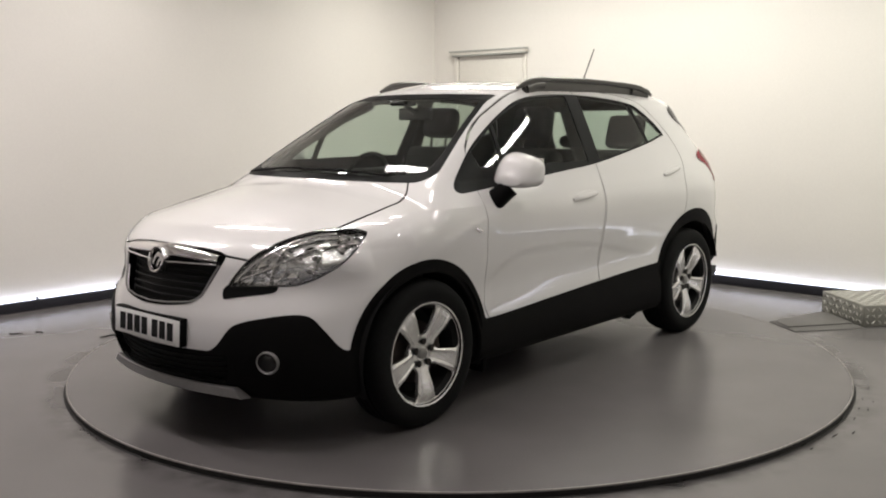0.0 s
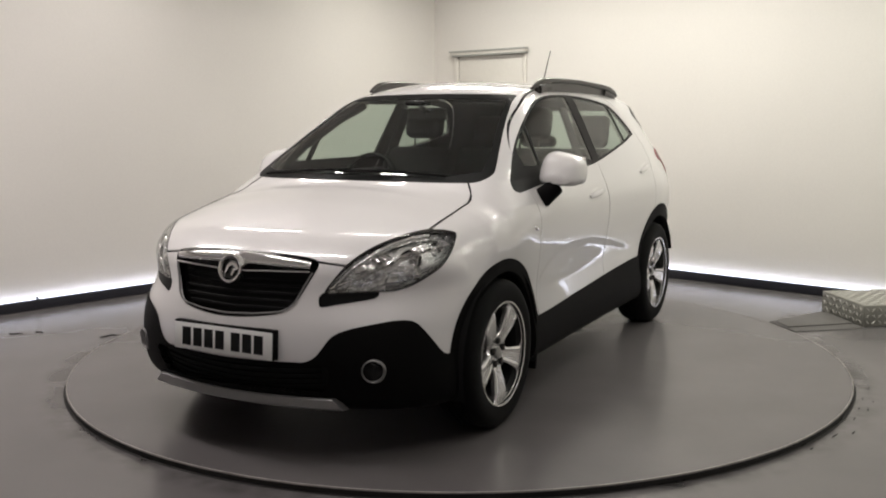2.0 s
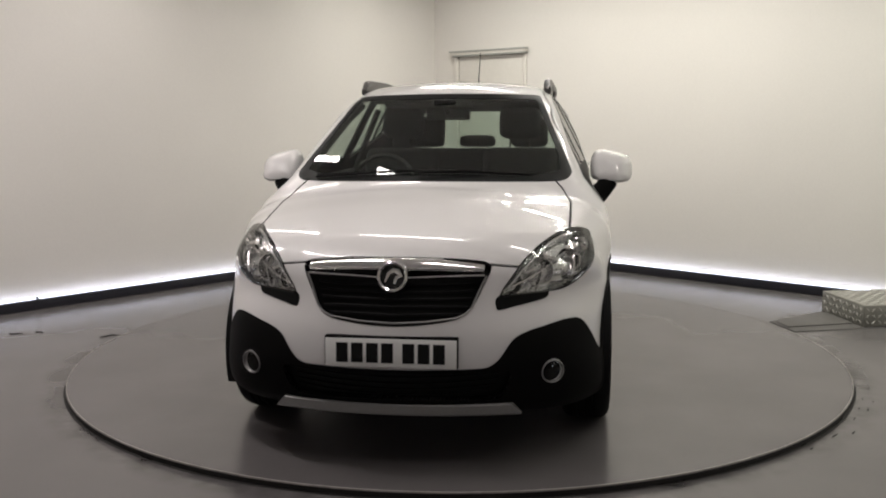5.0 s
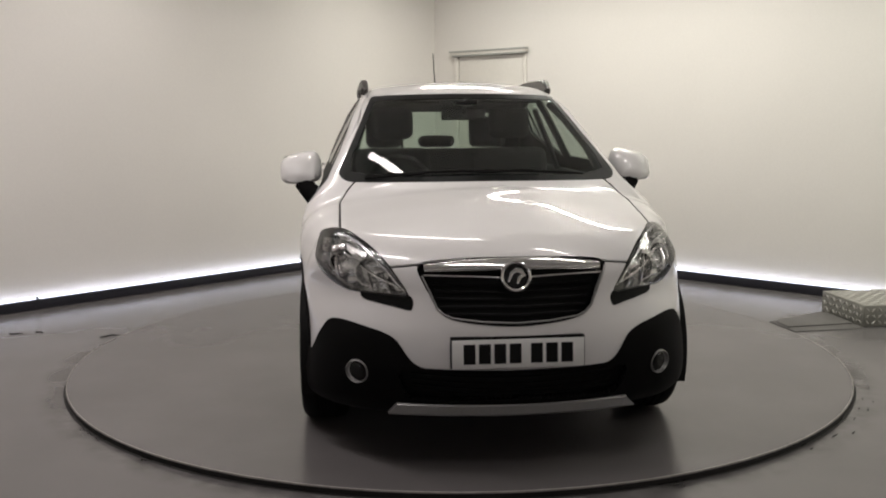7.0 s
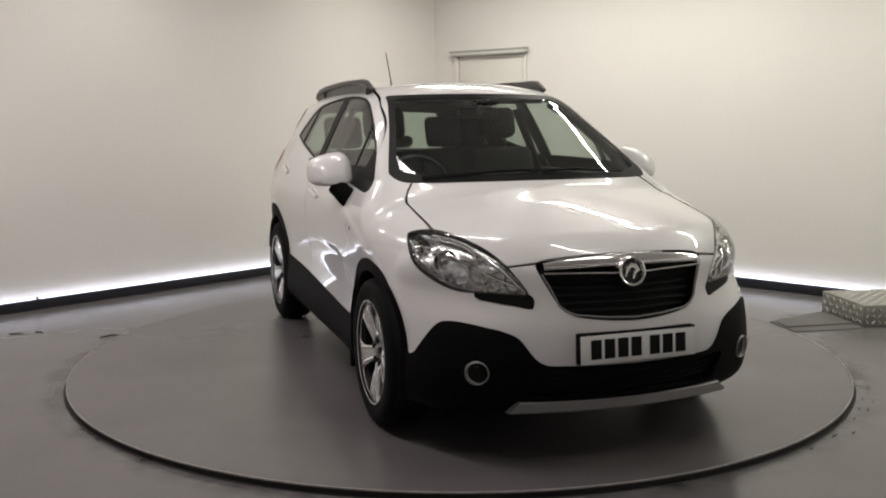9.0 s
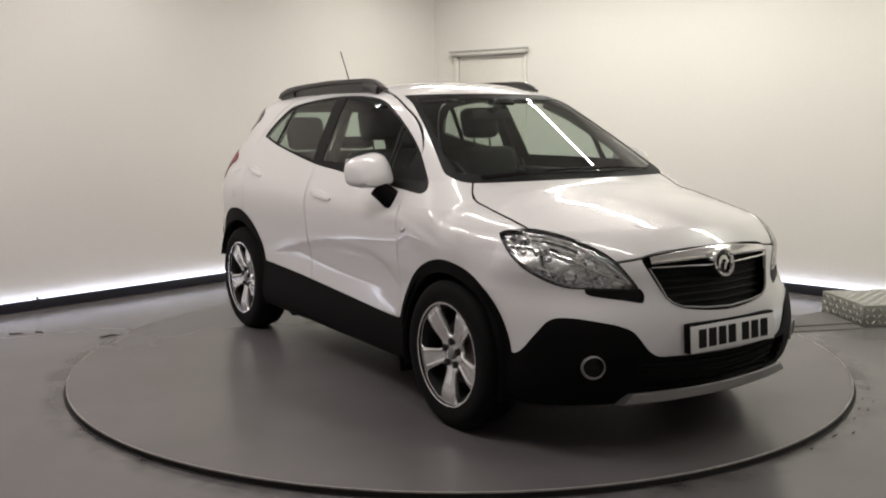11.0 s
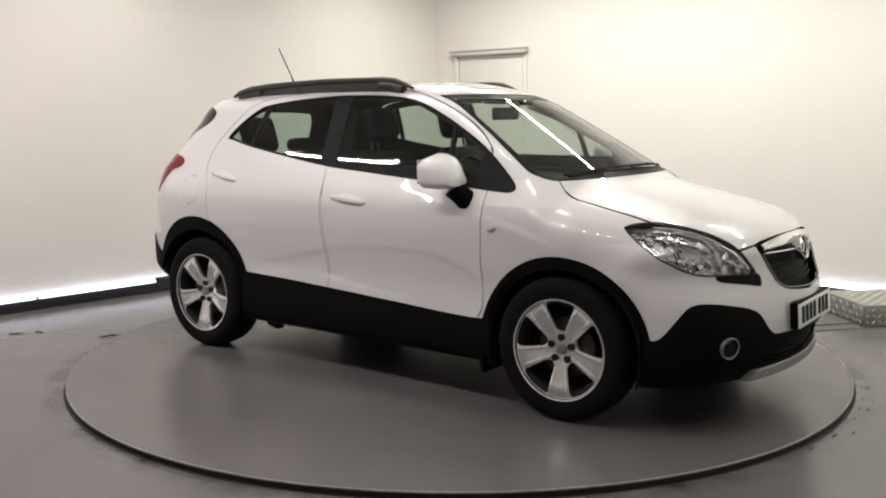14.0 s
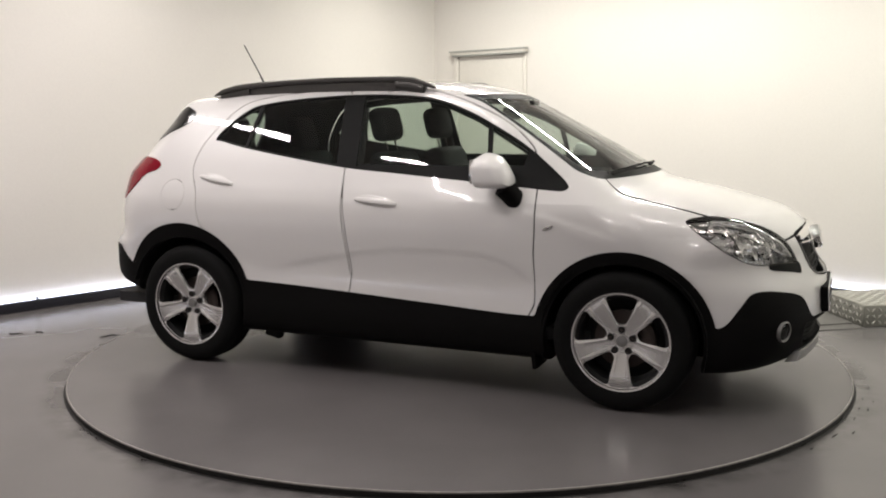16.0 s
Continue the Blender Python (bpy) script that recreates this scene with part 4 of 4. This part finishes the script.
def door_mirror(side):
    """A white shell on a black stalk; the glass looks back."""
    rows = []
    bm = bmesh.new()
    n = 16
    # rings from the blunt front to the flat back
    for x, sy, sz in ((.672, .20, .20), (.667, .50, .52), (.652, .78, .80), (.622, .94, .95), (.580, 1, 1), (.545, 1, 1), (.535, .97, .96)):
        row = []
        for k in range(2 * n):
            a = math.pi * k / n
            c, d = math.cos(a), math.sin(a)
            y = .902 + .110 * sy * math.copysign(abs(c) ** .62, c)
            z = 1.154 + (.086 if d > 0 else .078) * sz * math.copysign(abs(d) ** (.75 if d > 0 else .45), d) - .22 * (y - .902) * (1 if d > 0 else .25) * abs(d)
            x2 = x - .25 * max(y - .92, 0) + (.52 * (1.165 - z) if x > .56 else .10 * (1.165 - z))
            row.append(bm.verts.new((x2 + .045, side * y, z)))
        rows.append(row)
    for a, b in zip(rows, rows[1:]):
        for k in range(2 * n):
            bm.faces.new((a[k], a[(k + 1) % (2 * n)], b[(k + 1) % (2 * n)], b[k]))
    bm.faces.new(rows[0])
    bm.faces.new(rows[-1][::-1])
    bmesh.ops.recalc_face_normals(bm, faces=bm.faces[:])
    shell = part("door_mirror", bm, PAINT, CAR, "white door mirror on a black stalk")
    stalk = bmesh.new()
    bar(stalk, [(.735, side * .800, 1.000), (.722, side * .836, 1.022), (.704, side * .864, 1.052), (.685, side * .882, 1.080)], [(1, 0, 0)] * 4, [.12, .105, .095, .10], [.080, .085, .095, .105], 14)
    part("stalk", stalk, PLASTIC, shell, "black plastic stalk")
    glass = box(bmesh.new(), (.563, .812, 1.098), (.581, .995, 1.218), None, .006)
    for v in glass.verts:
        v.co.x -= .25 * max(v.co.y - .92, 0)
        v.co.y *= side
    bmesh.ops.recalc_face_normals(glass, faces=glass.faces[:])
    part("mirror_glass", glass, MIRROR, shell, "mirror glass")


mirrored(door_mirror)


def roof_rail(side):
    path = [(.165, .535, 1.580), (.11, .540, 1.600), (.04, .544, 1.622), (-.04, .546, 1.630), (-.25, .548, 1.634), (-.5, .550, 1.634), (-.75, .552, 1.626), (-.95, .554, 1.616), (-1.10, .556, 1.602), (-1.20, .558, 1.582), (-1.265, .558, 1.556)]
    rail = part("roof_rail", bar(bmesh.new(), [(x, side * y, z) for x, y, z in path], [(0, 0, 1)] * 11, [.022, .034, .040, .040, .036, .036, .036, .040, .044, .040, .022], [.014, .028, .034, .032, .028, .028, .028, .032, .034, .028, .014], 12, 3), RAIL, CAR, "dark grey roof rail")
    for a, b in ((.10, -.06), (-1.02, -1.22)):
        xs = np.linspace(a, b, 6)
        z = curve(sorted((x, zz) for x, y, zz in path))
        part("rail_foot", bar(bmesh.new(), [(x, side * .552, float(z(x)) - .030) for x in xs], [(0, 0, 1)] * 6, .030, .045, 10, 3), RAIL, rail)
    part("rail_web", bar(bmesh.new(), [(x, side * .540, float(z(x)) - .034) for x in np.linspace(.11, -1.2, 24)], [(0, 0, 1)] * 24, .026, .066, 8, 4), RAIL, rail)


mirrored(roof_rail)


def small_parts():
    top = float(CROWN(-1.27))
    bm = bmesh.new()
    bar(bm, [(-1.22, 0, top + .004), (-1.25, 0, top + .016), (-1.29, 0, top + .022), (-1.33, 0, top + .006)], [(0, 0, 1)] * 4, [.012, .034, .038, .02], [.01, .02, .026, .012])
    aerial = part("aerial", bm, PLASTIC, CAR, "short black roof aerial")
    part("mast", bar(bmesh.new(), [(-1.275, 0, top + .02), (-1.315, 0, 1.685), (-1.322, 0, 1.70), (-1.436, 0, 1.890), (-1.440, 0, 1.897)], [(1, 0, 0)] * 5, [.013, .011, .008, .007, .005], [.013, .011, .008, .007, .005], 8), GLOSS, aerial)
    for side in (1, -1):
        for x0, z0, half, rise in ((-.045, .985, .122, .012), (-1.08, 1.088, .112, .022)):
            xs = np.linspace(-half, half, 13)
            pts = [(x0 + u, side * .86, z0 - rise * u / half) for u in xs]
            lift = [.002 + .017 * max(0, 1 - (u / half) ** 4) for u in xs]
            p, n = on_skin(pts, 0)
            p = [a + b * l for a, b, l in zip(p, n, lift)]
            handle = part("door_handle", bar(bmesh.new(), p, n, [.018 + .013 * (1 - (u / half) ** 2) for u in xs], .013, 10), PAINT, CAR, "white pull handle")
            part("recess", along_skin([(x0 + u * .75, side * .86, z0 + .020 - rise * u / half) for u in xs], -.002, [.006 + .026 * (1 - (u / half) ** 2) for u in xs], .008), PAINT, handle)
        pts = [(.91 + u, side * .87, .886 + .012 * u / .03) for u in np.linspace(-.026, .026, 7)]
        turn = part("side_emblem", along_skin(pts, .002, [.006, .014, .018, .020, .018, .014, .006], .006), CHROME, CAR, "small silver side emblem")
        # mud flap and bracket behind the sill
        part("mud_flap", box(bmesh.new(), (-.025, -.10, -.09), (.0, .09, .09), pose(.845, side * .765, .255, 0, -8, 0), .008), PLASTIC, CAR, "black mud flap")
        part("bracket", box(bmesh.new(), (-.05, -.03, -.03), (.05, .03, .04), pose(-.80, side * .70, .185, 0, 12, 0), .01), INK, CAR, "dark underbody bracket")
    # black strip added to draw the dark of the joint between hood and wings
    for side in (1, -1):
        xs = np.linspace(1.135, 1.66, 30)
        part("hood_joint_line", along_skin([(x, side * float(HOOD(x)), float(CROWN(x)) - .06) for x in xs], -.001, .0055, .0075, 6), BLACKTRIM, CAR, "black line laid along the joint beside the hood")
    # wipers
    for ya, yb in ((-.56, .02), (-.04, .50)):
        pts = [(1.195 - .26 * y * y, y, 1.143 - .10 * y * y) for y in np.linspace(ya, yb, 14)]
        arm = part("wiper", along_skin(pts, .010, .012, .009, 6), PLASTIC, CAR, "black wiper")
        y = ya
        part("wiper_arm", along_skin([(1.215 - .26 * (y + u * .28) ** 2 - .02 * u, y + u * .28, 1.128 - .10 * y * y) for u in np.linspace(0, 1, 8)], .018, .014, .010, 6), PLASTIC, arm)
    # silencer and floor pan seen under the sill
    part("silencer", lathe(bmesh.new(), [(.001, -.25), (.10, -.25), (.115, -.23), (.115, .23), (.10, .25), (.001, .25)], pose(-.55, .05, .215, 90, 0, 0), 24, False), INK, CAR, "dark exhaust silencer")


small_parts()
# ---- the cabin, seen through the glass ----
def cushion(lo, hi, m=None, soft=.04):
    bm = bmesh.new()
    box(bm, lo, hi, m)
    bmesh.ops.bevel(bm, geom=bm.edges[:], offset=soft, segments=4, affect="EDGES", profile=.5)
    return bm


def front_seat(y):
    m = pose(.18, y, .03)
    seat = part("front_seat", cushion((-.26, -.25, .42), (.26, .25, .62), m @ pose(0, 0, 0, 0, -4, 0), .06), CLOTH, CAR, "dark cloth front seat with headrest")
    lean = m @ pose(-.20, 0, .56, 0, -14, 0)
    part("backrest", cushion((-.07, -.23, 0), (.07, .23, .66), lean, .06), CLOTH, seat)
    for s in (1, -1):
        part("bolster", cushion((-.06, s * .215 - .04, .06), (.11, s * .215 + .04, .50), lean, .035), CLOTH, seat)
        part("headrest_post", bar(bmesh.new(), [lean @ Vector((0, s * .06, .63)), lean @ Vector((0, s * .06, .76))], [(1, 0, 0)] * 2, .012, .012, 8), STEEL, seat)
    part("headrest", cushion((-.055, -.13, .72), (.055, .13, .915), lean, .05), CLOTH, seat)


def cabin():
    front_seat(.37)
    front_seat(-.37)
    bench = part("rear_bench", cushion((-1.05, -.62, .45), (-.58, .62, .66), None, .06), CLOTH, CAR, "dark cloth rear bench")
    lean = pose(-1.02, 0, .60, 0, -18, 0)
    part("backrest", cushion((-.08, -.62, 0), (.07, .62, .62), lean, .06), CLOTH, bench)
    for y in (-.38, 0, .38):
        part("headrest", cushion((-.05, y - .135, .635), (.05, y + .135, .865 if y else .72), lean, .045), CLOTH, bench)
    dash = bmesh.new()
    rows = []
    for y in np.linspace(-.70, .70, 15):
        hump = .045 * math.exp(-((y + .37) / .17) ** 2)
        prof = [(1.16, .70), (1.14, 1.03), (1.05, 1.055), (.88, 1.045), (.74, 1.035 + hump), (.66, 1.02 + hump), (.61, .97), (.60, .80), (.66, .60), (.70, .45)]
        rows.append([dash.verts.new((x - .10 * y * y, y, z - .03 * y * y)) for x, z in prof])
    for a, b in zip(rows, rows[1:]):
        for k in range(len(a) - 1):
            dash.faces.new((a[k], a[k + 1], b[k + 1], b[k]))
    bmesh.ops.recalc_face_normals(dash, faces=dash.faces[:])
    part("dashboard", dash, TRIM, CAR, "dark grey moulded dashboard")
    at = pose(.475, -.37, 1.045, 0, 66, 0)
    ring = bmesh.new()
    n = 40
    rows = []
    for k in range(n):
        a = 2 * math.pi * k / n
        rows.append([ring.verts.new(at @ Vector(((.178 + .014 * math.cos(b)) * math.cos(a), (.178 + .014 * math.cos(b)) * math.sin(a), .014 * math.sin(b)))) for b in (2 * math.pi * j / 10 for j in range(10))])
    for k in range(n):
        for j in range(10):
            ring.faces.new((rows[k][j], rows[(k + 1) % n][j], rows[(k + 1) % n][(j + 1) % 10], rows[k][(j + 1) % 10]))
    wheel_ = part("steering_wheel", ring, GLOSS, CAR, "black steering wheel")
    hub = cushion((-.05, -.075, -.03), (.065, .075, .02), at, .02)
    part("hub", hub, TRIM, wheel_)
    for a in (90, 270, 0):
        d = Vector((math.cos(radians(a)), math.sin(radians(a)), 0))
        part("spoke", bar(bmesh.new(), [at @ (d * .05), at @ (d * .175)], [at.to_3x3() @ Vector((0, 0, 1))] * 2, .035, .014, 8), TRIM, wheel_)
    part("column", bar(bmesh.new(), [at @ Vector((0, 0, -.02)), at @ Vector((0, 0, -.22))], [(1, 0, 0)] * 2, .10, .09, 12), TRIM, CAR, "steering column shroud")
    inner = part("interior_mirror", cushion((.40, -.125, 1.405), (.435, .125, 1.475), pose(0, 0, 0), .014), GLOSS, CAR, "black interior mirror")
    part("mirror_stem", bar(bmesh.new(), [(.435, 0, 1.45), (.50, 0, 1.49), (.53, 0, 1.515)], [(0, 1, 0)] * 3, .03, .025, 8), TRIM, inner)
    part("sensor_box", cushion((.47, -.06, 1.485), (.57, .06, 1.515), pose(0, 0, 0), .01), GLOSS, CAR, "black sensor box behind the windscreen")
    for s in (1, -1):
        part("sun_visor", cushion((.18, s * .28 - .16, 1.500), (.34, s * .28 + .16, 1.515), pose(0, 0, 0), .006), LINER, CAR, "grey sun visor")
        part("door_card", cushion((-.95, s * .715 - .03, .45), (.85, s * .715 + .03, 1.10), None, .025), TRIM, CAR, "dark door lining")
        pts = [(.98, s * .66, 1.10), (.72, s * .64, 1.26), (.45, s * .575, 1.41), (.25, s * .535, 1.49)]
        part("pillar_lining", bar(bmesh.new(), pts, [(0, 0, 1)] * 4, .05, .04, 10), LINER, CAR, "grey front pillar lining")
        part("post_lining", bar(bmesh.new(), [(-.26, s * .70, 1.08), (-.265, s * .635, 1.25), (-.28, s * .545, 1.47)], [(0, s, 0)] * 3, .10, .03, 10), LINER, CAR, "grey middle post lining")
    part("console", cushion((-.30, -.11, .40), (.64, .11, .72), None, .04), TRIM, CAR, "dark centre console")
    part("cabin_floor", box(bmesh.new(), (-1.9, -.76, .30), (1.1, .76, .36)), TRIM, CAR, "black cabin floor")
    part("bulkhead", box(bmesh.new(), (1.12, -.70, .36), (1.15, .70, 1.03)), INK, CAR, "black bulkhead")
    part("parcel_shelf", cushion((-1.62, -.60, 1.00), (-1.20, .60, 1.03), None, .01), TRIM, CAR, "dark parcel shelf")


cabin()
def motions():
    """The turntable turns evenly and carries the car."""
    turns = [(0, -130.87), (1, -124.31), (2, -117.46), (3, -110.68), (4, -103.84), (6.5, -86.88), (8, -76.55), (9, -69.75), (11.5, -52.80), (13, -42.67), (14, -35.92), (15, -29.24), (16, -22.62)]
    walk(TABLE, [(t, pose(0, 0, 0, 0, 0, a + 130.87)) for t, a in turns])
    walk(CAR, [(t, pose(0, 0, 0, 0, 0, a) @ pose(-.064, -.002, DECK)) for t, a in turns])


motions()
